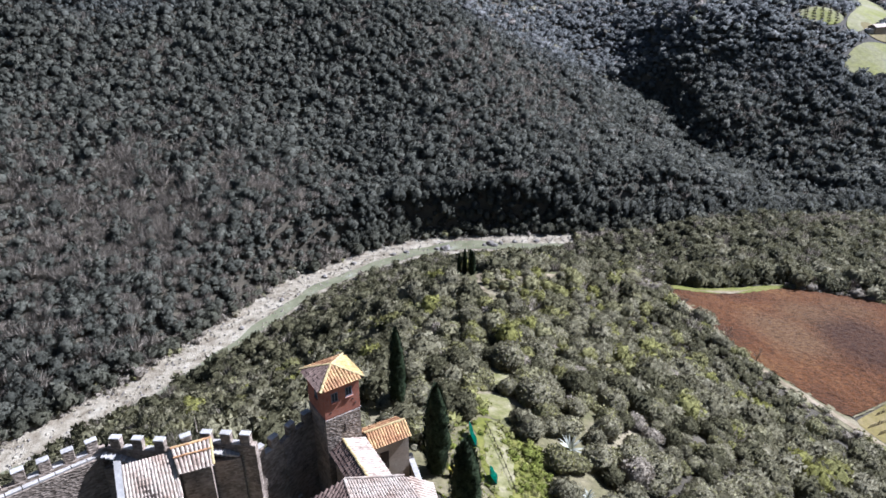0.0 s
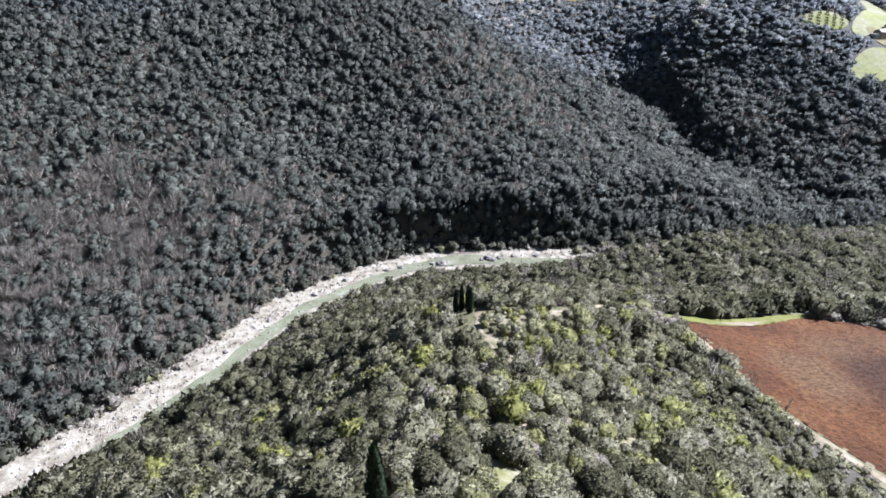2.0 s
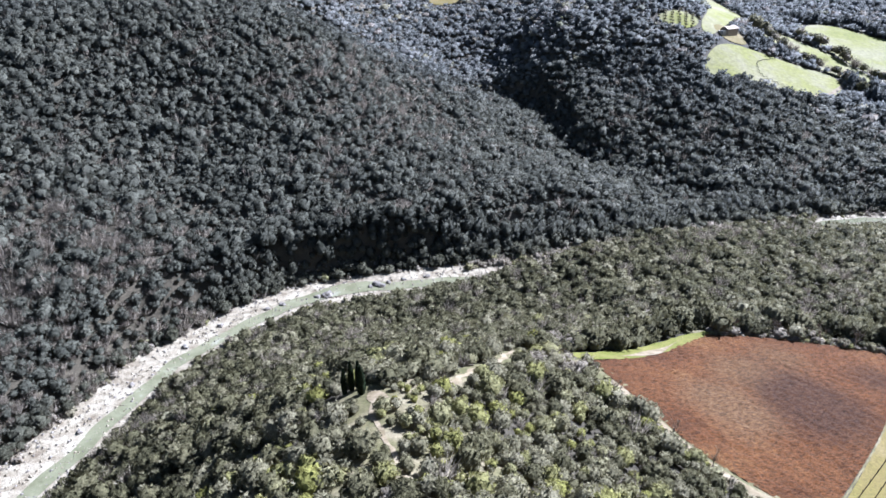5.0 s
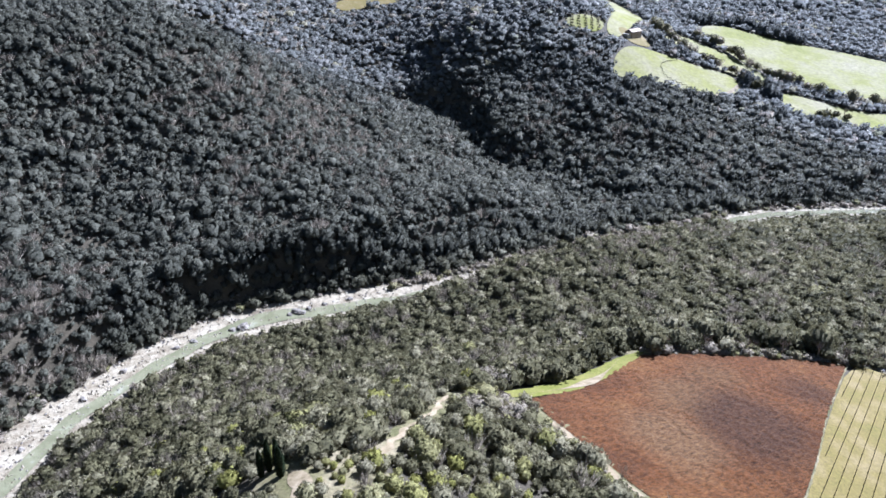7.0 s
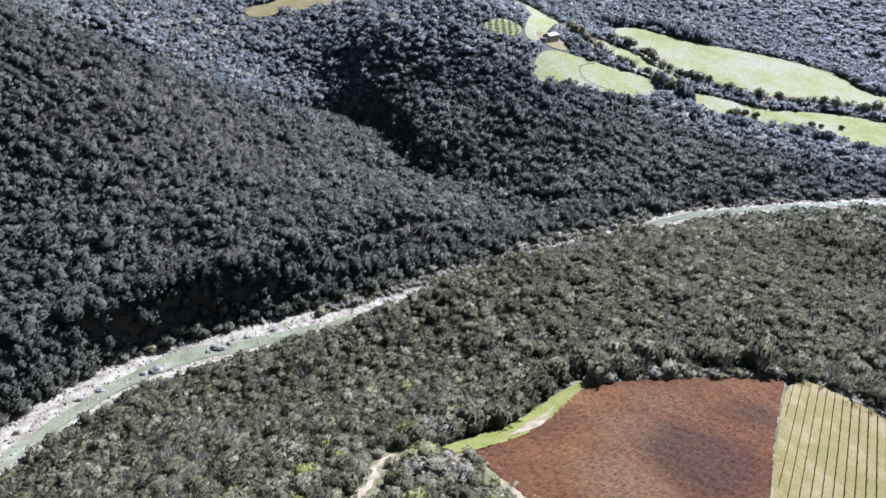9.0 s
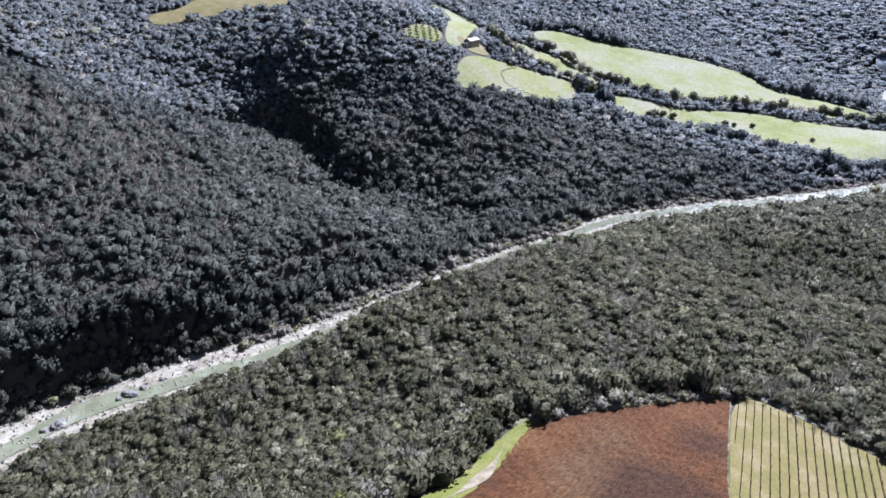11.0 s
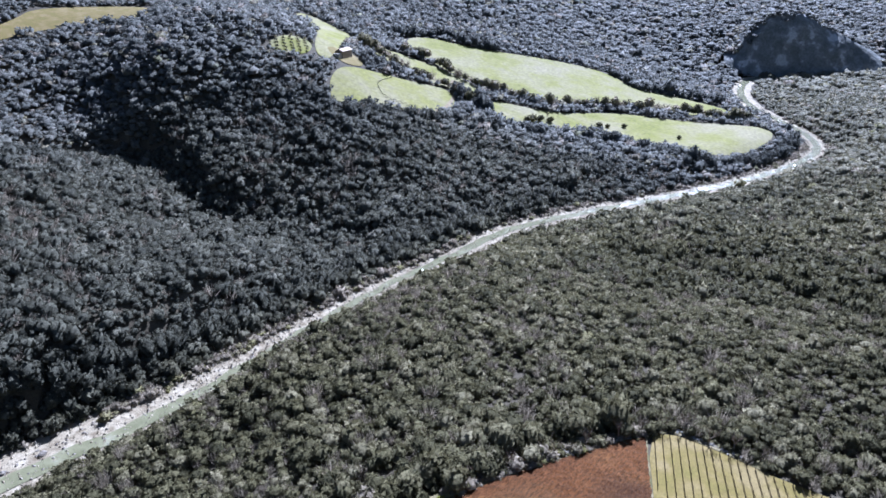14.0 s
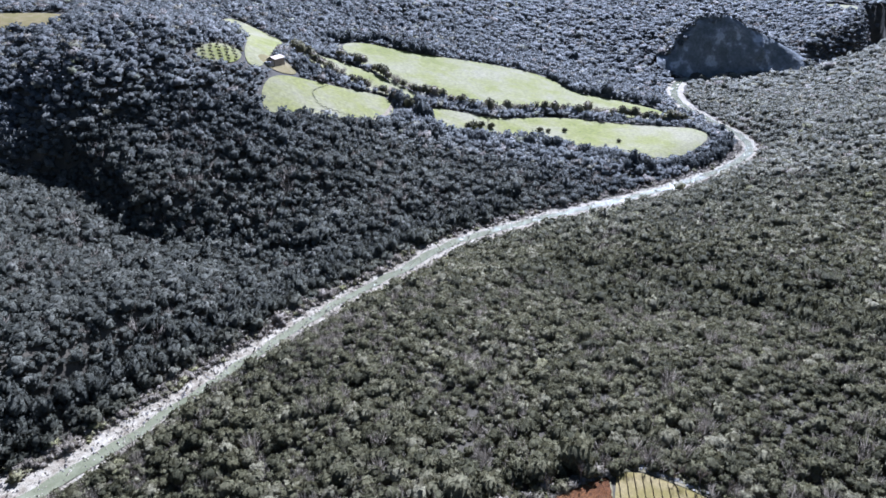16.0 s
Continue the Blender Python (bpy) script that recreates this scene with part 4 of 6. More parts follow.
for k in range(10):
    for face in range(4):
        a = radians(90 * face)
        x, y = -half_side + 0.12 + k * 0.32, -half_side - 0.08
        box("dentil", (0.13, 0.10, 0.09), (x * math.cos(a) - y * math.sin(a), x * math.sin(a) + y * math.cos(a), band_z - 0.06), MAT_STONE_PALE, tower, 90 * face)
window(tower, (-0.62, -half_side - 0.04, 13.42), -90, 0.52, 0.8)
window(tower, (0.62, -half_side - 0.04, 13.50), -90, 0.52, 0.8)
window(tower, (-half_side - 0.04, -0.2, 13.4), 180, 0.45, 0.8)
# slit and putlog holes are dark blocks standing for the shade inside them
box("slit_window", (0.2, 0.06, 0.75), (0.05, -1.67, 10.1), MAT_DOOR, tower)
for x, z in ((-1.05, 12.05), (1.15, 12.15), (0.95, 12.6)):
    box("putlog_hole", (0.12, 0.06, 0.12), (x, -half_side - 0.05, z), MAT_DOOR, tower)
eave, peak = 1.9, (0, 0, top_z + 0.85)
corners = [(-eave, -eave, top_z + 0.02), (eave, -eave, top_z + 0.02), (eave, eave, top_z + 0.02), (-eave, eave, top_z + 0.02)]
# the slope away from the sun takes the darkened tile, painted shade
for k in range(4):
    tiled_slope(tower, peak, peak, corners[(k + 1) % 4], corners[k], 0.25, (MAT_TILE, MAT_TILE_LICHEN, MAT_TILE, MAT_TILE_SHADED)[k], MAT_DOOR, k)
for k in range(4):
    ridge_tiles(tower, peak, corners[k])

# ---------------------------------------------------------------- castle houses
def plan_wall(parent, corners, z0, z1, mat, name="wall", label=""):
    return prism(name, corners, z0, z1, mat, parent, label, 0.04)


# range running from the tower
wing = thing("castle_wing", "low stone wing with a pale tiled gable roof beside the tower", "house", (0, 0, 0))
r0, r1 = (-8.36, 41.22, -36.8), (-5.75, 36.9, -36.9)
er0, er1 = (-6.85, 42.4, -37.7), (-4.1, 37.9, -37.85)
el0, el1 = (-9.3, 40.6, -37.6), (-6.75, 36.4, -37.7)
tiled_slope(wing, r0, r1, er1, er0, 0.25, MAT_TILE_PALE, MAT_DOOR, 11, False, True)
tiled_slope(wing, r1, r0, el0, el1, 0.25, MAT_TILE_SHADED, MAT_DOOR, 12, False, True)
ridge_tiles(wing, r0, r1)
plan_wall(wing, [(-9.05, 40.6), (-7.0, 42.15), (-4.4, 37.9), (-6.7, 36.7)], -48.5, -38.1, MAT_STONE)
# small house with a door, beside it
annex = thing("castle_annex", "small ochre house with a terracotta tile roof and a dark block for the shade in the doorway", "house")
a0, a1, b1, b0 = (-7.1, 44.5, -39.05), (-3.65, 46.35, -39.1), (-2.95, 45.3, -39.95), (-6.35, 43.4, -39.95)
tiled_slope(annex, a0, a1, b1, b0, 0.26, MAT_TILE, MAT_DOOR, 13)
c0, c1 = (-7.9, 45.7, -39.9), (-4.4, 47.6, -39.9)
tiled_slope(annex, a1, a0, c0, c1, 0.26, MAT_TILE, MAT_DOOR, 14)
ridge_tiles(annex, a0, a1)
plan_wall(annex, [(-6.25, 43.75), (-3.2, 45.45), (-4.5, 47.3), (-7.7, 45.5)], -48.5, -40.15, MAT_PLASTER, "wall", "ochre rendered wall")
# the open doorway is a solid dark block, its inner shade as colour
box("door", (0.8, 0.12, 2.0), (-5.35, 44.21, -42.0), MAT_DOOR, annex, 29, "dark block for the shade in the open doorway")
# front house, hip roof
front = thing("front_house", "low stone house with a broad pale tiled hip roof", "house")
p0, p1 = (-7.6, 36.6, -36.6), (-3.06, 36.9, -36.6)
tiled_slope(front, p0, p1, (0.1, 32.9, -38.2), (-5.6, 32.6, -38.2), 0.26, MAT_TILE_PALE, MAT_DOOR, 15, True, True)
tiled_slope(front, p0, p0, (-5.6, 32.6, -38.2), (-10.6, 35.6, -38.0), 0.26, MAT_TILE_SHADED, MAT_DOOR, 16, True)
tiled_slope(front, p1, p1, (-1.0, 37.6, -38.0), (0.1, 32.9, -38.2), 0.26, MAT_TILE_PALE, MAT_DOOR, 17, True)
ridge_tiles(front, p0, p1, MAT_TILE_PALE)
ridge_tiles(front, p0, (-5.6, 32.6, -38.2), MAT_TILE_PALE)
plan_wall(front, [(-9.9, 35.6), (-5.5, 33.0), (-0.4, 33.2), (-1.4, 37.0), (-7.4, 36.5)], -49.0, -38.25, MAT_STONE)
# gatehouse by the crenellated wall
gate = thing("gatehouse", "stone gatehouse with a pale pink tiled lean-to roof", "house")
g0, g1, g2, g3 = (-20.0, 36.05, -33.1), (-17.42, 37.11, -33.05), (-16.72, 35.34, -33.9), (-18.95, 34.42, -33.9)
tiled_slope(gate, g0, g1, g2, g3, 0.27, MAT_TILE_PALE, MAT_DOOR, 18, False, True)
ridge_tiles(gate, g0, g1, MAT_TILE)
tile_row(gate, Vector(g0).lerp(Vector(g3), 0.42) + Vector((0, 0, 0.12)), Vector(g1).lerp(Vector(g2), 0.42) + Vector((0, 0, 0.12)), 0.2, Vector((0, 0, 1)), MAT_TILE, 8, "ridge_tile")
tile_row(gate, Vector(g1) + Vector((0, 0, 0.05)), Vector(g2) + Vector((0, 0, 0.05)), 0.24, Vector((0, 0, 1)), MAT_LICHEN, 9, "verge_tile")
plan_wall(gate, [(-18.85, 34.65), (-16.95, 35.45), (-17.55, 36.95), (-19.7, 36.0)], -48.0, -34.2, MAT_STONE)
hall = thing("castle_hall", "long stone hall with a weathered pale tiled roof", "house")
h0, h1, h2, h3 = (-23.15, 34.85, -33.55), (-20.05, 36.1, -33.45), (-17.1, 31.0, -35.7), (-20.9, 30.4, -36.0)
tiled_slope(hall, h0, h1, h2, h3, 0.25, MAT_TILE_PALE, MAT_DOOR, 20, True, True)
tile_row(hall, Vector(h1) + Vector((0, 0, 0.05)), Vector(h2) + Vector((0, 0, 0.05)), 0.22, Vector((0, 0, 1)), MAT_TILE_PALE, 10, "verge_tile")
plan_wall(hall, [(-23.0, 34.6), (-20.2, 35.75), (-17.5, 31.2), (-20.9, 30.7)], -50.0, -36.35, MAT_STONE)
bm = bmesh.new()
edge = [Vector((-23.75, 35.05, -33.3)), Vector((-23.25, 35.1, -33.3)), Vector((-21.0, 30.4, -35.8)), Vector((-21.45, 30.3, -35.8))]
upper = [bm.verts.new(v) for v in edge]
lower = [bm.verts.new(v - Vector((0, 0, 1.2))) for v in edge]
bm.faces.new(upper)
for i in range(4):
    bm.faces.new((upper[i], lower[i], lower[(i + 1) % 4], upper[(i + 1) % 4]))
bmesh.ops.recalc_face_normals(bm, faces=bm.faces)
part("verge_coping", bm, MAT_COPING, hall, "white rendered verge")


join_tiles()


# ---------------------------------------------------------------- curtain wall
def curtain_wall(points, top, merlons_at, depth=0.5):
    """A crenellated stone wall along plan points, its merlons with pale worn caps."""
    wall = thing("curtain_wall", "crenellated grey rubble castle wall with pale merlon caps", "castle wall")
    for (xa, ya), (xb, yb) in zip(points[:-1], points[1:]):
        d = Vector((xb - xa, yb - ya)).normalized()
        n = Vector((-d.y, d.x)) * depth / 2
        foot = min(ground_at(xa, ya), ground_at(xb, yb)) - 1.0
        prism("wall", [(xa - n.x, ya - n.y), (xb - n.x, yb - n.y), (xb + n.x, yb + n.y), (xa + n.x, ya + n.y)], foot, top - 0.95, MAT_STONE, wall, "", 0.05)
        angle = math.degrees(math.atan2(d.y, d.x))
        length = math.hypot(xb - xa, yb - ya)
        count = max(1, int(length / merlons_at))
        for k in range(count):
            s = (k + 0.5) / count
            x, y = xa + (xb - xa) * s, ya + (yb - ya) * s
            m = box("merlon", (0.78, depth * 0.98, 0.9), (x, y, top - 0.5), MAT_STONE, wall, angle, "", 0.05)
            box("cap", (0.82, depth * 1.06, 0.09), (x, y, top), MAT_COPING, m, angle, "pale mortar cap", 0.03)
            s2 = (k + 1.0) / count
            if k < count - 1:
                box("crenel_sill", (0.75, depth * 1.02, 0.1), (xa + (xb - xa) * s2, ya + (yb - ya) * s2, top - 0.92), MAT_COPING, wall, angle, "", 0.03)
    return wall


curtain_wall([(-36.0, 28.0), (-30.5, 33.4), (-25.6, 37.35)], -33.0, 1.5)
curtain_wall([(-25.4, 37.3), (-20.3, 36.95)], -33.0, 1.65)
curtain_wall([(-20.1, 36.95), (-18.7, 37.85), (-14.2, 37.55)], -33.0, 1.5)
curtain_wall([(-14.9, 38.0), (-13.2, 40.3), (-12.1, 42.2), (-11.1, 43.2)], -35.2, 1.35)
walkway = thing("wall_walk", "pale stone slab walk along the castle wall", "walkway")
for k in range(9):
    s = (k + 0.5) / 9
    box("slab", (0.98, 0.5, 0.16), (-32.9 + 7.2 * s, 30.9 + 6.0 * s, -34.3), MAT_COPING, walkway, 40)
prism("walk_wall", [(-33.0, 30.5), (-25.5, 36.6), (-25.9, 37.1), (-33.4, 31.0)], -52.0, -34.39, MAT_STONE, walkway)
for x0, y0, dx, dy, count in ((-25.3, 36.75, 0.33, 0.03, 8), (-17.2, 37.1, 0.30, 0.09, 6)):
    stairs = thing("stone_stairs", "worn pale stone steps beside the castle roofs", "stairs", (0, 0, 0), 0, "castle stairs")
    for k in range(count):
        box("step", (0.36, 0.62, 0.16), (x0 + dx * k, y0 + dy * k - 0.2, -34.15 - 0.12 * k), MAT_COPING, stairs, math.degrees(math.atan2(dy, dx)))
    prism("stair_wall", [(x0 - 0.2, y0 - 0.45), (x0 + dx * count, y0 + dy * count - 0.45), (x0 + dx * count, y0 + dy * count + 0.05), (x0 - 0.2, y0 + 0.05)], -46, -34.3 - 0.12 * count, MAT_STONE, stairs)
inner_wall = thing("inner_wall", "shaded inner castle wall with a dark block for the shade in the doorway", "wall")
prism("wall", [(-15.2, 43.6), (-10.6, 45.2), (-10.75, 45.7), (-15.4, 44.1)], -48, -41.0, MAT_STONE, inner_wall)
# dark block set on the wall for the doorway's inner shade
box("doorway", (1.1, 0.2, 2.1), (-14.0, 43.85, -43.2), MAT_DOOR, inner_wall, 19, "dark block for the shade in the doorway")
low_wall = thing("courtyard_wall", "low courtyard wall with a white coping", "wall")
prism("wall", [(-15.9, 45.0), (-12.5, 40.7), (-12.2, 40.95), (-15.6, 45.25)], -50, -42.9, MAT_STONE, low_wall)
prism("coping", [(-14.75, 43.55), (-12.5, 40.65), (-12.15, 40.95), (-14.4, 43.8)], -42.89, -42.75, MAT_COPING, low_wall)
garden_wall = thing("garden_wall", "pale topped garden wall beside the cypresses", "wall")
prism("wall", [(-3.5, 46.7), (-1.8, 41.2), (-1.4, 41.3), (-3.1, 46.8)], -51, -43.6, MAT_STONE, garden_wall)
prism("coping", [(-3.55, 46.7), (-1.85, 41.2), (-1.35, 41.35), (-3.05, 46.85)], -43.59, -43.45, MAT_COPING, garden_wall)

# ---------------------------------------------------------------- garden terraces
tagged(draped("ridge_grass", rounded([(-8, 50), (-14, 70), (-12, 95), (-4, 120), (2, 150), (12, 156), (24, 148), (30, 120), (34, 95), (30, 70), (22, 52), (8, 40)]), 1.5, 0.2, MAT_RIDGE), "dry grass and bare earth between the ridge bushes", "grass", kind="structure")
tagged(draped("terrace_lawn", ragged_edge(LAWN, 0.5, 61), 0.4, 0.25, MAT_DRY_LAWN), "small pale worn lawn on the ridge", "grass", kind="structure")
tagged(draped("upper_lawn", ragged_edge(UPPER_GRASS, 0.5, 62), 0.4, 0.25, MAT_DRY_LAWN), "pale dry grass clearing on the ridge", "grass", kind="structure")
tagged(draped("garden_bank", ragged_edge(BANK, 0.5, 63), 0.6, 0.25, MAT_VERGE), "bank of rough green grass below the lawn", "grass", kind="structure")
tagged(draped("dry_bank", ragged_edge(DRY_BANK, 0.45, 64), 0.5, 0.28, MAT_DRY_LAWN), "strip of trodden yellow grass along the fence", "grass", kind="structure")


def weeds(name, label, outline, count, radius, seed, tints, mat=None):
    """Low leafy growth strewn within an outline."""
    r = np.random.RandomState(seed)
    o = np.array(outline, float)
    p = r.uniform(o.min(0), o.max(0), (count * 3, 2))
    p = p[inside(p, o)][:count]
    m = len(p)
    shapes = [crown_shape(5, 2, 40, 0.32, seed + k, 0.6) for k in range(3)]
    ob = plant(name, p, ground(p) + 0.05, radius * np.exp(r.normal(scale=0.4, size=m)), r.uniform(0.7, 1.2, m), r.uniform(*tints, m), r.randint(0, 3, m), shapes, r.uniform(0, 6.28, m))
    if mat:
        ob.data.materials[0] = mat
    return tagged(ob, label, "weeds", kind="stuff")


weeds("garden_weeds", "bright green weeds on the garden bank", [(7.0, 58.5), (8.2, 56.8), (10.4, 55.6), (12.0, 50), (11.6, 42), (6.6, 42.0), (7.4, 50)], 620, 0.27, 201, (0.1, 0.9), MAT_WEEDS)
weeds("field_edge_brush", "leafless brown brush along the top of the ploughed field", [(117, 191.5), (139, 185), (177, 173), (186, 170), (188, 174), (141, 189.5), (118, 196)], 420, 1.0, 204, (0.80, 1.0))
weeds("bare_thicket", "leafless grey-mauve thicket beside the track", BARE_THICKET, 90, 1.5, 210, (0.80, 0.90))
weeds("field_side_brush", "grey-green brush along the side of the ploughed field", [(97, 105), (89, 113), (80, 121), (74, 132), (70, 149), (67, 160), (64, 160), (66, 146), (70, 131), (75, 119), (84, 105), (93, 100)], 330, 0.8, 205, (0.3, 0.95))
weeds("lawn_edge_weeds", "yellow-green shrubs at the edge of the lawn", [(1.8, 65.6), (4.2, 66.2), (5.2, 61.6), (2.6, 60.4)], 70, 0.55, 202, (0.3, 1.0), MAT_WEEDS)
weeds("garden_weeds", "lime-green weed mound under the olive trees", [(8.8, 54.8), (9.4, 56.0), (11.2, 55.2), (11.0, 53.0), (9.6, 53.2)], 60, 0.5, 206, (0.2, 0.7), MAT_WEEDS)
weeds("lawn_hedge", "low dark hedge between the two lawns", [(4.8, 68.5), (8.6, 68.3), (8.7, 69.5), (5.0, 69.6)], 70, 0.42, 207, (0.05, 0.3))
weeds("castle_garden_shrubs", "grey-green shrubs in the castle garden", [(-3.0, 58.5), (-1.0, 62), (2.0, 61.5), (1.0, 58.6), (-1.0, 52), (-3.2, 50)], 60, 0.62, 208, (0.25, 0.85))
weeds("terrace_grass", "dry and green tufts on the castle garden terrace", [(-0.6, 57.6), (4.4, 59.4), (4.2, 53.5), (4.8, 46.0), (3.6, 44.0), (-1.0, 44.5), (0.6, 52)], 420, 0.2, 209, (0.0, 1.0), MAT_WEEDS)
weeds("bank_weeds", "dry tufts and green weeds on the garden bank", DRY_BANK, 240, 0.2, 203, (0.2, 1.0), MAT_WEEDS)
tagged(draped("knoll_clearing", rounded([(8.5, 147), (8, 143), (10, 140.5), (12.5, 141.5), (12, 145), (10, 148)]), 0.6, 0.3, MAT_TRACK), "bare pale earth beside the knoll cypresses", "clearing", kind="structure")
tagged(draped("courtyard", [(-36, 30), (-27, 38), (-19, 42), (-12, 45), (-4, 48), (-1, 43), (0, 30), (-20, 25)], 1.5, 0.12, MAT_TURF), "shaded grassy courtyard", "courtyard", kind="structure")
fence = thing("garden_fence", "dark wooden post fence along the terrace", "fence")
line = smooth_line([(5.0, 58.5), (5.9, 54.1), (6.5, 51.0), (7.2, 47.0)], 1.4)
for (x, y), (x2, y2) in zip(line[:-1], line[1:]):
    g = ground_at(x, y)
    box("post", (0.08, 0.08, 1.0), (x, y, g + 0.4), MAT_DOOR, fence)
    box("rail", (math.hypot(x2 - x, y2 - y), 0.05, 0.08), ((x + x2) / 2, (y + y2) / 2, (g + ground_at(x2, y2)) / 2 + 0.65), MAT_DOOR, fence, math.degrees(math.atan2(y2 - y, x2 - x)))
for x, y, w, angle in ((3.2, 55.2, 3.0, 103), (5.0, 48.6, 1.5, 113)):
    net = thing("net_screen", "green garden netting on thin posts", "netting", (x, y, ground_at(x, y)), angle)
    bm = bmesh.new()
    grid = [[bm.verts.new((-w / 2 + w * i / 6, 0.05 * math.sin(i * 1.7 + j), 0.1 + 1.5 * j / 4)) for j in range(5)] for i in range(7)]
    for i in range(6):
        for j in range(4):
            bm.faces.new((grid[i][j], grid[i + 1][j], grid[i + 1][j + 1], grid[i][j + 1]))
    bmesh.ops.solidify(bm, geom=list(bm.faces), thickness=0.02)
    part("netting", bm, MAT_NET, net)
    for side in (-w / 2, w / 2):
        box("post", (0.06, 0.06, 1.5), (side, 0, 0.7), MAT_FRAME, net)
tub = thing("garden_tub", "yellow plastic tub on a pale stand", "tub", (0.8, 48.0, ground_at(0.8, 48.0)))
prism("stand", [(0.28 * math.cos(a * 0.785), 0.28 * math.sin(a * 0.785)) for a in range(8)], -0.2, 0.7, MAT_COPING, tub)
prism("bucket", [(0.34 * math.cos(a * 0.524), 0.34 * math.sin(a * 0.524)) for a in range(12)], 0.72, 1.3, MAT_YELLOW, tub, "yellow plastic bucket")


# ---------------------------------------------------------------- cypresses
def cypress(at, height, radius, seed, label, group):
    r = np.random.RandomState(seed)
    tree = thing("cypress", label, "tree", at, 0, group)
    bm = bmesh.new()
    bmesh.ops.create_cone(bm, cap_ends=True, segments=8, radius1=radius * 0.16, radius2=radius * 0.06, depth=height * 0.5, matrix=Matrix.Translation((0, 0, height * 0.25 - 0.3)))
    part("trunk", bm, MAT_BRANCH, tree)
    sides, rings = 14, 22
    v, f = [], []
    for k in range(rings + 1):
        t = k / rings
        w = radius * (0.72 + 0.28 * min(1, t / 0.2)) * (1 - t**3.6) ** 0.75
        for i in range(sides):
            a = 6.283 * i / sides
            q = w * (0.95 + 0.12 * math.sin(3 * a + 5 * t + seed) + 0.08 * math.sin(5 * a - 17 * t) + r.uniform(-0.2, 0.16)) + 0.02
            v.append((q * math.cos(a), q * math.sin(a), height * (0.05 + 0.95 * t)))
    for k in range(rings):
        for i in range(sides):
            j = (i + 1) % sides
            a, b, c, d = k * sides + i, k * sides + j, (k + 1) * sides + j, (k + 1) * sides + i
            f += [(a, b, c), (a, c, d)]
    v = np.array(v)
    n = 1600
    t = r.rand(n) ** 1.15
    a = r.uniform(0, 6.283, n)
    w = radius * (0.72 + 0.28 * np.minimum(1, t / 0.2)) * (1 - t**3.6) ** 0.75 * r.uniform(0.9, 1.15, n)
    c = np.stack([w * np.cos(a), w * np.sin(a), height * (0.05 + 0.95 * t)], 1)
    out = np.stack([np.cos(a), np.sin(a), np.full(n, 2.2)], 1) + r.normal(scale=0.35, size=(n, 3))
    out /= np.linalg.norm(out, axis=1)[:, None]
    side = np.stack([-np.sin(a), np.cos(a), np.zeros(n)], 1)
    s = r.uniform(0.10, 0.22, n)[:, None] * (0.6 + radius * 0.35)
    tri = np.stack([c - side * s * 0.5, c + side * s * 0.5, c + out * s * 2.2], 1)
    f = np.vstack([np.array(f), len(v) + np.arange(3 * n).reshape(-1, 3)])
    v = np.vstack([v, tri.reshape(-1, 3)])
    crown = faces_object("crown", v, f, r.uniform(0, 1, len(f)), MAT_CYPRESS)
    crown.parent = tree


for k, (x, y, h, w) in enumerate([(-5.5, 61.5, 11.5, 0.95), (-0.75, 48.4, 10.9, 1.2), (1.9, 42.9, 9.0, 1.35)]):
    cypress((x, y, ground_at(x, y) - 0.1), h, w, 30 + k, "tall dark green cypress beside the castle garden", "castle cypresses")
for k, (x, y, h, w) in enumerate([(4.1, 150.0, 6.4, 0.52), (5.6, 151.0, 7.4, 0.58), (7.1, 150.6, 7.0, 0.6), (7.4, 147.3, 7.0, 0.8)]):
    cypress((x, y, ground_at(x, y) - 0.1), h, w, 40 + k, "slim dark cypress in a clump on the knoll", "knoll cypresses")


def agave(x, y, size, seed):
    """A rosette of stiff curved pointed blades."""
    q = random.Random(seed)
    plant_ob = thing("agave", "pale grey-green agave with stiff pointed leaves", "agave", (x, y, ground_at(x, y) + 0.15), q.uniform(0, 360), "agaves")
    for k in range(26):
        a, rise = k * 2.4, q.uniform(0.15, 1.2)
        bm = bmesh.new()
        rows = []
        for s in range(5):
            u = s / 4
            d, h = size * u * math.cos(rise * (1 - 0.25 * u)), size * (u * math.sin(rise) - 0.18 * u * u)
            w = size * 0.085 * (1 - u) ** 0.7 + 0.005
            rows.append([bm.verts.new((d * math.cos(a) - o * math.sin(a), d * math.sin(a) + o * math.cos(a), h + dz)) for o, dz in ((-w, 0.02), (0, -0.02), (w, 0.02), (0, 0.03))])
        for lo, hi in zip(rows[:-1], rows[1:]):
            for i in range(4):
                bm.faces.new((lo[i], lo[(i + 1) % 4], hi[(i + 1) % 4], hi[i]))
        part("leaf", bm, MAT_AGAVE, plant_ob)


agave(14.7, 57.6, 1.9, 1)
agave(15.0, 49.6, 1.1, 2)

# ---------------------------------------------------------------- tracks
footpath = smooth_line(PATHS[0][0], 0.8)
ragged = np.array([0.25 + 0.6 * math.sin(k * 0.31) ** 2 + 0.3 * math.sin(k * 0.83 + 1) ** 2 for k in range(len(footpath))])
tagged(ribbon("knoll_path", footpath, ragged * 0.7, -ragged[::-1] * 0.6, lambda p: ground(p) + 0.32, MAT_TRACK, 3), "worn pale earth footpath along the ridge", "path", kind="structure")
tagged(ribbon("field_margin", smooth_line([(62, 181), (66, 171), (68, 160), (70.5, 148), (74, 133), (81.5, 122.5), (90, 114.5), (98, 105.5)], 1.0), 3.6, -3.4, lambda p: ground(p) + 0.2, MAT_RIDGE, 5), "dry grass margin beside the ploughed field", "grass", kind="structure")
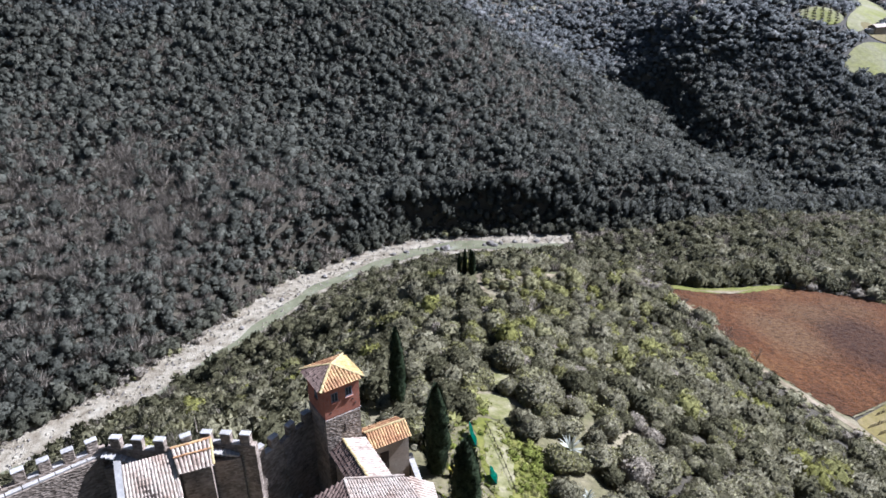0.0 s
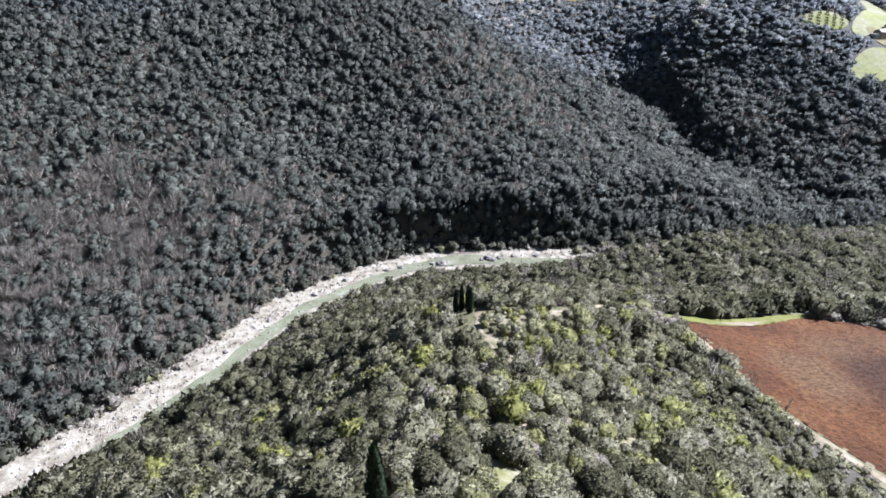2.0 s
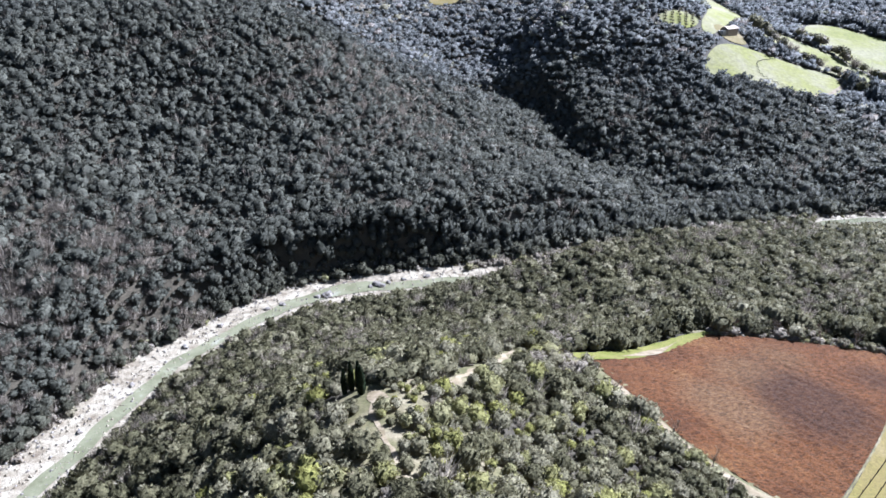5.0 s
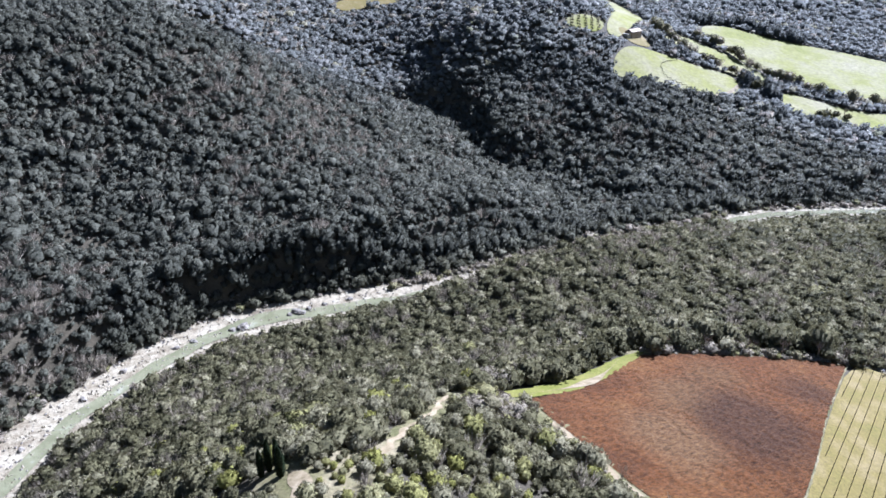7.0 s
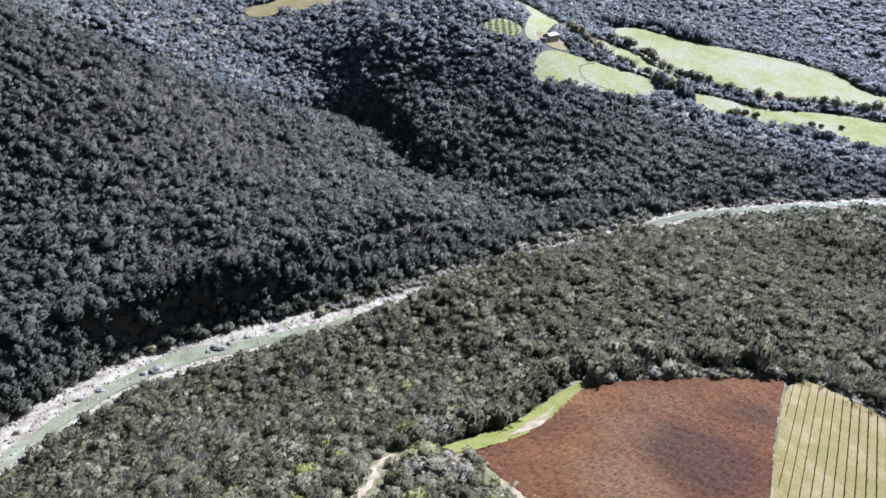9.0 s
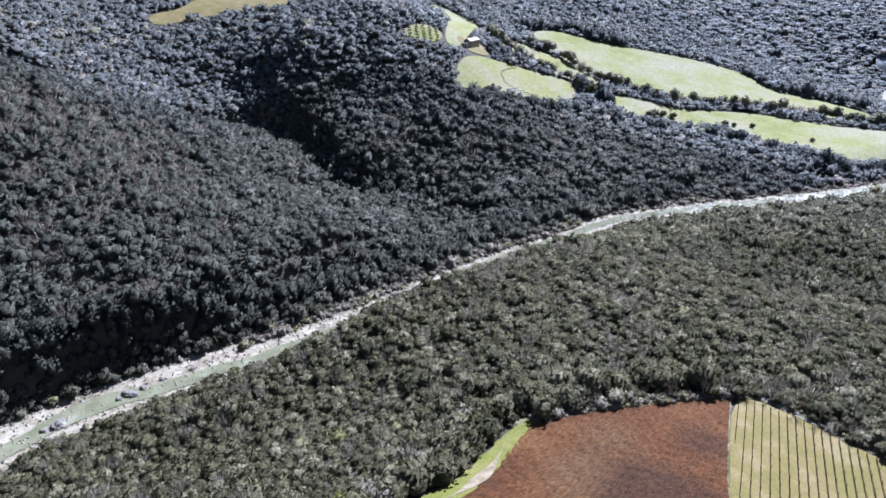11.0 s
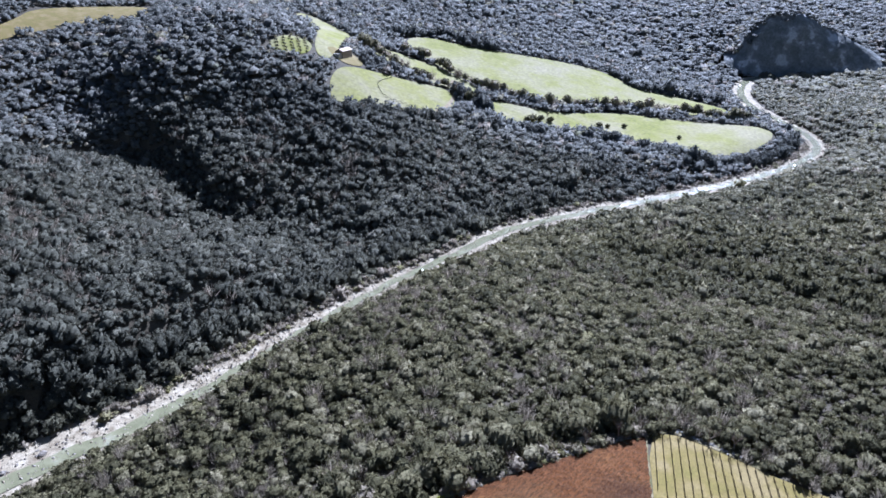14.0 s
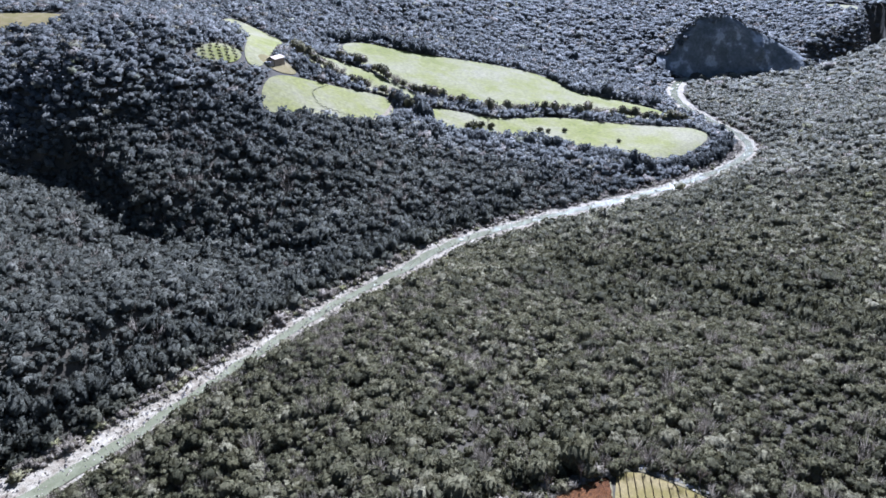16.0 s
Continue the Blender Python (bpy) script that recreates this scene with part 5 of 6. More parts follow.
tagged(ribbon("field_headland", smooth_line([(112, 194), (119, 193.2), (139, 187), (160, 180), (177, 174.3), (188, 170.5), (192, 158), (194, 144)], 1.0), 1.8, -2.6, lambda p: ground(p) + 0.22, MAT_RIDGE, 5), "dry grass headland below the oaks", "grass", kind="structure")
vine_edge = smooth_line([(178, 172), (147, 152.3), (126, 137.3), (94, 116.4)], 1.0)
tagged(ribbon("vineyard_edge", vine_edge, np.tile([0.3, 0.16, 0.24, 0.12, 0.34], 40)[:len(vine_edge)], -np.tile([0.1, 0.26, 0.16], 60)[:len(vine_edge)], lambda p: ground(p) + 0.46, MAT_RIDGE, 2), "pale earth strip between ploughland and vines", "track", kind="structure")
tagged(ribbon("field_track", smooth_line(PATHS[1][0], 1.0), 1.0, -1.2, lambda p: ground(p) + 0.3, MAT_TRACK, 3), "pale dirt track beside the ploughed field", "track", kind="structure")
wood_line = smooth_line(PATHS[2][0], 1.0)
wood_half = 0.5 + 0.5 * np.sin(np.arange(len(wood_line)) * 0.37) ** 2 + 0.35 * np.sin(np.arange(len(wood_line)) * 1.3)
tagged(ribbon("wood_verge", wood_line, 2.6, -2.6, lambda p: ground(p) + 0.2, MAT_RIDGE, 4), "dry grass beside the scrub track", "grass", kind="structure")
tagged(ribbon("wood_track", wood_line, wood_half, -wood_half[::-1], lambda p: ground(p) + 0.3, MAT_TRACK, 3), "pale dirt track through the scrub", "track", kind="structure")
verge_line = smooth_line([(65, 174.5), (80, 176.4), (88, 178.6), (94, 181), (101, 185.6), (108, 191)], 1.0)
verge_half = 0.03 + 1.4 * np.exp(-((verge_line[:, 0] - 90) / 6.5) ** 2)
tagged(ribbon("verge_track", verge_line, verge_half, -verge_half * 1.3, lambda p: ground(p) + 0.52, MAT_TRACK, 3), "sandy track along the grass strip", "track", kind="structure")

# ---------------------------------------------------------------- vineyard
row_way = np.array([-31.0, -18.2]) / np.hypot(31.0, 18.2)
row_side = np.array([row_way[1], -row_way[0]]) * -1.0
row_side = row_side if row_side @ np.array([1.0, -1.0]) > 0 else -row_side
vine_outline = np.array(VINEYARD, float)
post_mesh = bpy.data.meshes.new("post")
bm = bmesh.new()
bmesh.ops.create_cone(bm, cap_ends=True, segments=6, radius1=0.06, radius2=0.05, depth=1.7, matrix=Matrix.Translation((0, 0, 0.75)))
bm.to_mesh(post_mesh)
bm.free()
post_mesh.materials.append(MAT_DOOR)
for k in range(30):
    start = np.array([179.0, 171.5]) + row_side * (1.4 + 2.2 * k)
    s = np.arange(-20, 110, 0.55)
    p = start + s[:, None] * row_way
    ok = inside(p, vine_outline) & (outline_nearest(p, vine_outline)[0] > 1.2)
    p = p[ok]
    if len(p) < 8:
        continue
    row = thing("vine_row", "bare winter vines trained on posts and wire", "vine row", (float(p[0, 0]), float(p[0, 1]), 0), 0, "vineyard rows")
    r = np.random.RandomState(60 + k)
    z = ground(p) + 0.3
    verts, faces = [], []
    for (x, y), g in zip(p - p[0], z):
        for _ in range(4):
            a, h, w = r.uniform(0, 3.14), r.uniform(0.6, 1.25), r.uniform(0.05, 0.11)
            dx, dy = row_way * r.uniform(-0.4, 0.4)
            b = len(verts)
            verts += [(x - w * math.cos(a), y - w * math.sin(a), g - 0.1), (x + w * math.cos(a), y + w * math.sin(a), g - 0.1), (x + dx, y + dy, g + h)]
            faces.append((b, b + 1, b + 2))
        b = len(verts)
        q = row_way * 0.6
        verts += [(x - q[0] * 0.5, y - q[1] * 0.5, g + 0.78), (x + q[0] * 0.5, y + q[1] * 0.5, g + 0.78), (x + q[0] * 0.5, y + q[1] * 0.5, g + 0.92), (x - q[0] * 0.5, y - q[1] * 0.5, g + 0.92)]
        faces.append((b, b + 1, b + 2, b + 3))
    mesh_object("vines", verts, faces, MAT_BRANCH, parent=row)
    for (x, y), g in list(zip(p - p[0], z))[::10]:
        post = new("post", post_mesh)
        post.parent = row
        post.location = (x, y, g)

# ---------------------------------------------------------------- river stones
def stones(name, label, count, reach, sizes, mat, seed, x_range=(-190, 900)):
    """Loose stones on the gravel, joined: each a rough eight-sided lump."""
    r = np.random.RandomState(seed)
    line = course[(course[:, 0] > x_range[0]) & (course[:, 0] < x_range[1])]
    side = sideways(line)
    i = r.randint(0, len(line), count)
    off = r.uniform(reach[0], reach[1], count)
    p = line[i] + side[i] * (off * narrow(line[i]))[:, None] + r.normal(scale=1.2, size=(count, 2))
    lump = np.array([(1, 0, 0), (0.3, 0.9, 0.1), (-0.8, 0.5, 0), (-0.7, -0.6, 0.1), (0.4, -0.9, 0), (0.1, 0.1, 0.75), (0, 0, -0.5)], float)
    tri = np.array([(0, 1, 5), (1, 2, 5), (2, 3, 5), (3, 4, 5), (4, 0, 5), (1, 0, 6), (2, 1, 6), (3, 2, 6), (4, 3, 6), (0, 4, 6)])
    s = r.uniform(sizes[0] ** 0.5, sizes[1] ** 0.5, count) ** 2
    a = r.uniform(0, 6.28, count)
    shape = lump[None] * r.uniform(0.65, 1.3, (count, 7, 3)) * s[:, None, None]
    x = shape[..., 0] * np.cos(a)[:, None] - shape[..., 1] * np.sin(a)[:, None] + p[:, 0][:, None]
    y = shape[..., 0] * np.sin(a)[:, None] + shape[..., 1] * np.cos(a)[:, None] + p[:, 1][:, None]
    z = shape[..., 2] + RIVER_LEVEL + 0.55
    faces = (tri[None] + (np.arange(count) * 7)[:, None, None]).reshape(-1, 3)
    ob = faces_object(name, np.stack([x, y, z], -1).reshape(-1, 3), faces, 0.5, mat, False)
    return tagged(ob, label, "stones", kind="stuff")


stones("pale_cobbles", "pale limestone cobbles on the gravel bars", 4200, (-13, 14), (0.15, 0.8), MAT_GRAVEL, 71)
stones("dark_cobbles", "dark wet rocks in and beside the river", 3000, (-12, 16), (0.15, 0.85), MAT_ROCK, 72)


def stone_edge(line, count, seed):
    """Pale stones cleared from the field, dropped in a ragged row along its edge."""
    r = np.random.RandomState(seed)
    line = smooth_line(line, 1.0)
    i = r.randint(0, len(line), count)
    p = line[i] + r.normal(scale=0.55, size=(count, 2))
    lump = np.array([(1, 0, 0), (0.3, 0.9, 0.1), (-0.8, 0.5, 0), (-0.7, -0.6, 0.1), (0.4, -0.9, 0), (0.1, 0.1, 0.75), (0, 0, -0.5)], float)
    tri = np.array([(0, 1, 5), (1, 2, 5), (2, 3, 5), (3, 4, 5), (4, 0, 5), (1, 0, 6), (2, 1, 6), (3, 2, 6), (4, 3, 6), (0, 4, 6)])
    shape = lump[None] * r.uniform(0.6, 1.3, (count, 7, 3)) * r.uniform(0.15, 0.6, count)[:, None, None]
    at = np.c_[p, ground(p) + 0.35]
    ob = faces_object("field_stones", (shape + at[:, None]).reshape(-1, 3), (tri[None] + (np.arange(count) * 7)[:, None, None]).reshape(-1, 3), 0.5, MAT_COPING, False)
    return tagged(ob, "pale stones cleared to the field's edge", "stones", kind="stuff")


stone_edge([(121, 193.5), (139, 187.2), (160, 180), (177, 174.6), (187, 171), (190.5, 160), (192.5, 148)], 420, 73)


def boulder(x, y, size, seed):
    bm = bmesh.new()
    bmesh.ops.create_icosphere(bm, subdivisions=3, radius=1.0)
    for v in bm.verts:
        n1 = noise.noise(v.co * 1.1 + Vector((seed, 0, 0)))
        n2 = noise.noise(v.co * 3.0 + Vector((0, seed, 0)))
        v.co = v.co * (1 + 0.45 * n1 + 0.15 * n2)
        v.co.z *= 0.62
    bmesh.ops.scale(bm, vec=(size, size * 0.8, size), verts=bm.verts)
    me = bpy.data.meshes.new("boulder")
    bm.to_mesh(me)
    bm.free()
    me.materials.append(MAT_ROCK)
    ob = new("boulder", me)
    ob.matrix_world = pose(x, y, RIVER_LEVEL + 0.5 + size * 0.15, 0, 0, seed * 47)
    return tagged(ob, "large grey boulder at the river's edge", "boulder", "river boulders")


for k, (x, y, size) in enumerate([(1.5, 351, 3.2), (-3.5, 350.5, 1.8), (28.5, 358, 2.8), (31.5, 355.5, 2.2), (35.5, 359, 1.7), (25, 356, 1.5), (-22, 346, 1.9), (-30, 343, 1.5), (-52, 331, 1.6), (-66, 315, 1.7), (44, 361, 1.4), (58, 362, 1.6), (-84, 289, 1.5), (-97, 262, 1.4)]):
    boulder(x, y, size, k + 1)


# ---------------------------------------------------------------- bank brush and single bushes
def brush(name, label, count, offsets, radius, seed, tints, leafless, x_range):
    """Low bushes strung along the river bank."""
    r = np.random.RandomState(seed)
    line = course[(course[:, 0] > x_range[0]) & (course[:, 0] < x_range[1])]
    side = sideways(line)
    i = r.randint(0, len(line), count)
    p = line[i] + side[i] * r.uniform(*offsets, count)[:, None] + r.normal(scale=1.0, size=(count, 2))
    shapes = [crown_shape(6, 2, 26, 0.4, seed), crown_shape(6, 2, 26, 0.4, seed + 50), bare_shape(26, seed)]
    kinds = np.where(r.rand(count) < leafless, 2, r.randint(0, 2, count))
    ob = plant(name, p, ground(p) - 0.25 * radius, radius * np.exp(r.normal(scale=0.35, size=count)), r.uniform(0.8, 1.2, count), r.uniform(*tints, count), kinds, shapes, r.uniform(0, 6.28, count))
    return tagged(ob, label, "bushes", kind="stuff")


brush("bank_brush", "brown leafless brush along the far river bank", 4200, (12.5, 20), 1.15, 81, (0.80, 0.98), 0.45, (-190, 850))
brush("near_bank_brush", "grey-green brush along the near river bank", 1100, (-18, -12.5), 1.4, 82, (0.3, 0.95), 0.3, (-190, 850))
brush("bar_brush", "brown willow brush on the edges of the gravel", 1500, (8.5, 14.5), 1.4, 84, (0.8, 1.0), 0.5, (205, 850))
brush("near_bar_brush", "brown willow brush on the near edge of the gravel", 1200, (-14.5, -9), 1.4, 85, (0.8, 1.0), 0.5, (205, 850))
brush("channel_brush", "brown willow brush grown over the gravel bars", 1500, (7.5, 15), 1.5, 83, (0.80, 0.97), 0.5, (80, 335))


def bush_prototype(name, label, radius, seed, tint):
    """A bush or small tree: forked trunk, and a crown of leaf masses and tufts."""
    r = np.random.RandomState(seed)
    tree = thing(name, label, "bush", (0, 0, -400), 0, "ridge bushes")
    bm = bmesh.new()
    for k in range(4):
        lean = Matrix.Rotation(r.uniform(0.15, 0.5), 4, "X")
        m = pose(0, 0, 0, 0, 0, 90 * k + r.uniform(-30, 30)) @ lean @ Matrix.Translation((0, 0, radius * 0.45))
        bmesh.ops.create_cone(bm, cap_ends=True, segments=6, radius1=0.10, radius2=0.03, depth=radius * 0.9, matrix=m)
    part("trunk", bm, MAT_BRANCH, tree)
    cv, cf, cn = crown_shape(12, 6, 850, 0.115, seed)
    crown = faces_object("crown", (cv + (0, 0, 0.42)) * radius, cf, np.clip(tint + r.normal(scale=0.05, size=len(cf)), 0, 1), MAT_WOOD)
    crown.data.normals_split_custom_set_from_vertices(cn)
    crown.parent = tree
    return tree


PROTOTYPES = [bush_prototype(*row) for row in [
    ("holm_oak", "dark green rounded holm oak on the ridge", 2.2, 91, 0.24),
    ("olive_tree", "silvery grey-green olive tree on the ridge", 2.1, 92, 0.60),
    ("olive_tree", "pale grey olive tree with an airy crown", 1.7, 93, 0.67),
    ("broom_bush", "yellow-green broom bush among grey scrub", 1.2, 94, 0.78),
    ("juniper_bush", "grey-green juniper bush with a dense crown", 1.5, 95, 0.5),
    ("bare_bush", "leafless grey-brown bush among evergreens", 1.7, 96, 0.95),
]]
r = np.random.RandomState(97)
gx, gy = np.meshgrid(np.arange(-22, 46, 3.05), np.arange(42, 112, 3.05), indexing="ij")
spots = np.stack([gx, gy], -1).reshape(-1, 2) + r.uniform(-1.1, 1.1, (gx.size, 2))
spots = spots[open_ground(spots, 0.6)]
for x, y in ((-5.5, 61.5), (-0.75, 48.4), (1.9, 42.9), (14.7, 57.6), (15.0, 49.6), (3.2, 55.0), (2.0, 57.5)):
    spots = spots[np.hypot(spots[:, 0] - x, spots[:, 1] - y) > 2.4]
spots = spots[(spots[:, 1] > 53) | (spots[:, 0] > 8) | (spots[:, 0] < -18)]
# the bushes round the garden, placed to fit the camera's view: plan, kind, size
GARDEN_BUSHES = [
    (3.0, 68.2, 2, 1.35), (10.6, 71.4, 2, 1.35), (0.3, 64.4, 0, 1.1), (2.2, 63.9, 4, 0.8), (5.0, 75.0, 0, 0.8), (10.0, 58.6, 4, 1.6),
    (12.7, 53.6, 2, 1.4), (17.6, 55.8, 1, 1.2), (12.4, 48.4, 4, 1.4), (14.0, 67.4, 1, 1.3), (18.6, 69.8, 2, 1.3), (20.8, 63.8, 1, 1.2),
    (7.1, 79.4, 0, 1.1), (23.6, 72.0, 1, 1.3), (14.8, 80.0, 4, 1.4), (18.0, 78.6, 1, 1.2), (18.4, 60.4, 4, 1.3), (12.6, 63.2, 2, 1.3),
    (17.2, 46.8, 1, 1.3), (20.4, 51.0, 4, 1.4), (22.2, 57.2, 1, 1.4), (11.6, 75.6, 4, 1.1),
]
for x, y, *_ in GARDEN_BUSHES:
    spots = spots[np.hypot(spots[:, 0] - x, spots[:, 1] - y) > 2.1]
for x, y, k, s in GARDEN_BUSHES:
    ob = copy_thing(PROTOTYPES[k], pose(x, y, ground_at(x, y) - 0.15, 0, 0, r.uniform(0, 360)))
    ob.scale = (s, s, s * 1.05)
heights = ground(spots)
for (x, y), z in zip(spots, heights):
    k = r.choice(6, p=[0.2, 0.27, 0.22, 0.07, 0.18, 0.06])
    s = r.uniform(0.7, 1.0) * r.choice([1.0, 1.3, 1.6], p=[0.4, 0.4, 0.2])
    ob = copy_thing(PROTOTYPES[k], pose(x, y, z - 0.15, 0, 0, r.uniform(0, 360)))
    ob.scale = (s, s, s * r.uniform(0.85, 1.2))
for ob in PROTOTYPES:
    for o in (*ob.children_recursive, ob):
        bpy.data.objects.remove(o)

# ---------------------------------------------------------------- far rock face and farm
def rock_face():
    """The steep bare scarp over the river bend, with gullies and ledges."""
    foot = smooth_line(CLIFF_FOOT, 3.0)
    back = sideways(foot)
    n, up = len(foot), 34
    verts = []
    for k in range(up + 1):
        p = foot + back * (k / up * 95)
        gully = 2.4 * rough(np.c_[np.arange(n) * 3.0, np.full(n, k * 1.5)], 38, 31) + 1.1 * rough(np.c_[np.arange(n) * 3.0, np.full(n, k * 3.0)], 12, 32)
        steep = math.sin(min(1.0, k / up * 95 / 42) * 3.14)
        verts.append(np.c_[p - back * (gully * steep)[:, None], ground(p) + 0.8])
    faces = [(k * n + i, k * n + i + 1, (k + 1) * n + i + 1, (k + 1) * n + i) for k in range(up) for i in range(n - 1)]
    return mesh_object("rock_face", np.vstack(verts), faces, MAT_CLIFF, True)


tagged(rock_face(), "steep bare grey rock face above the river", "cliff", kind="structure")
farm = thing("farmhouse", "pale stone farmhouse with a low tiled roof", "house", (406, 628, ground_at(406, 628)), 25)
prism("wall", [(-9, -4), (9, -4), (9, 4), (-9, 4)], -3, 5.2, MAT_PLASTER, farm)
prism("side_wing", [(-15, -3), (-9.1, -3), (-9.1, 3), (-15, 3)], -3, 3.6, MAT_COPING, farm)
for sign in (-1, 1):
    tiled_slope(farm, (-9.4, 0, 7.4), (9.4, 0, 7.4), (9.4, 4.6 * sign, 5.0), (-9.4, 4.6 * sign, 5.0), 0.9, MAT_TILE_PALE, MAT_TILE_PALE, 50, True)
JOINED_TILES.pop(("farmhouse", MAT_TILE_PALE.name), None)

tagged(draped("olive_grove_ground", rounded(GROVE), 6.0, 0.6, MAT_MEADOW), "grass under a young olive grove", "meadow", kind="structure")
r = np.random.RandomState(111)
olive = thing("grove_olive", "small round olive tree in a planted row", "tree", (0, 0, 0), 0, "olive grove")
bm = bmesh.new()
bmesh.ops.create_cone(bm, cap_ends=True, segments=6, radius1=0.2, radius2=0.12, depth=1.6, matrix=Matrix.Translation((0, 0, 0.6)))
part("trunk", bm, MAT_BRANCH, olive)
cv, cf, cn = crown_shape(7, 3, 30, 0.3, 112)
faces_object("crown", (cv + (0, 0, 0.9)) * 1.8, cf, 0.5, MAT_WOOD).parent = olive
rows_way = np.array([0.45, 0.89])
for i in range(-8, 9):
    for j in range(-12, 13):
        q = np.array([356.2, 636.8]) + rows_way * j * 5.2 + np.array([rows_way[1], -rows_way[0]]) * i * 6.5 + r.uniform(-0.6, 0.6, 2)
        if inside(q[None], GROVE)[0]:
            copy_thing(olive, pose(q[0], q[1], ground_at(*q) + 0.4, 0, 0, r.uniform(0, 360)))
for o in (*olive.children_recursive, olive):
    bpy.data.objects.remove(o)


def bare_tree(at, height, seed, label, group):
    """A leafless tree: trunk, limbs and a haze of twigs, all tapered branches."""
    q = random.Random(seed)
    tree = thing("bare_tree", label, "tree", at, q.uniform(0, 360), group)
    limbs, twigs = bmesh.new(), bmesh.new()

    def branch(bm, foot, way, length, width, depth):
        tip = foot + way * length
        turn = way.to_track_quat("Z", "Y").to_matrix().to_4x4()
        bmesh.ops.create_cone(bm, cap_ends=False, segments=5 if depth < 2 else 3, radius1=width, radius2=width * 0.55, depth=length, matrix=Matrix.Translation((foot + tip) / 2) @ turn)
        if depth < 4:
            for _ in range(3 if depth else 4):
                bend = Vector((q.uniform(-1, 1), q.uniform(-1, 1), q.uniform(-0.1, 0.7)))
                branch(twigs if depth >= 1 else limbs, foot + way * length * q.uniform(0.55, 1.0), (way + bend * 0.85).normalized(), length * q.uniform(0.55, 0.8), width * 0.55, depth + 1)

    branch(limbs, Vector((0, 0, -0.2)), Vector((0.05, 0.02, 1)).normalized(), height * 0.34, height * 0.028, 0)
    part("trunk", limbs, MAT_BRANCH, tree)
    part("branchwork", twigs, MAT_BRANCH, tree, "spread of thin grey twigs")
    return tree


for k, (x, y, h) in enumerate([(185.5, 171, 8.5), (191, 166.5, 10.0), (190.5, 159, 9.0), (193.5, 153, 9.0), (195, 146, 8.0), (179, 174.5, 8.0), (171, 177, 8.5), (160, 180.5, 8.0), (150, 184, 8.5), (138, 188, 8.0), (126, 193, 8.0)]):
    bare_tree((x, y, ground_at(x, y)), h, 120 + k, "leafless grey tree at the edge of the vineyard", "field edge trees")
for k, (x, y, h) in enumerate([(66, 163, 5.5), (67, 155, 5.0), (69, 146, 6.0), (72, 138, 5.5), (76, 129, 6.0), (60, 172, 5.0), (64, 150, 6.5), (68, 133, 6.0), (56, 160, 5.5), (47, 130, 5.0), (44, 108, 5.0), (52, 118, 5.5)]):
    bare_tree((x, y, ground_at(x, y)), h, 140 + k, "leafless grey-brown tree beside the field track", "track side trees")
for k, (x, y, h) in enumerate([(692, 486, 15), (657, 506, 14), (560, 500, 12), (531, 572, 13)]):
    bare_tree((x, y, ground_at(x, y) + 0.4), h, 160 + k, "lone leafless tree on the meadow's edge", "meadow trees")
for k, (x, y, s) in enumerate([(622, 448, 3.5), (638, 395, 3.0), (533, 503, 5.5), (541, 503, 5.8), (549, 500, 5.2), (558, 494, 4.6), (599, 463, 4.0), (605, 457, 3.2)]):
    tree = thing("hedge_tree", "dark evergreen tree clump on the meadow", "tree", (x, y, ground_at(x, y) + 0.4), 40 * k, "meadow clumps")
    cv, cf, cn = crown_shape(9, 4, 60, 0.3, 170 + k)
    faces_object("crown", (cv + (0, 0, 0.45)) * s, cf, 0.15 + 0.05 * (k % 4), MAT_WOOD).parent = tree
    bm = bmesh.new()
    bmesh.ops.create_cone(bm, cap_ends=True, segments=6, radius1=0.3, radius2=0.2, depth=s, matrix=Matrix.Translation((0, 0, s * 0.3)))
    part("trunk", bm, MAT_BRANCH, tree)


def hedge_prototype(label, seed, tint, bare):
    """A hedgerow tree: short trunk and a ragged crown, or a fan of bare stems."""
    tree = thing("hedgerow_tree", label, "tree", (0, 0, -400), 0, "meadow hedges")
    bm = bmesh.new()
    bmesh.ops.create_cone(bm, cap_ends=True, segments=6, radius1=0.09, radius2=0.05, depth=1.0, matrix=Matrix.Translation((0, 0, 0.3)))
    part("trunk", bm, MAT_BRANCH, tree)
    cv, cf, cn = bare_shape(90, seed) if bare else crown_shape(8, 3, 90, 0.24, seed, 1.05)
    crown = faces_object("crown", cv + (0, 0, 0.75), cf, np.clip(tint + np.random.RandomState(seed).normal(scale=0.05, size=len(cf)), 0, 1), MAT_WOOD)
    crown.data.normals_split_custom_set_from_vertices(cn)
    crown.parent = tree
    return tree


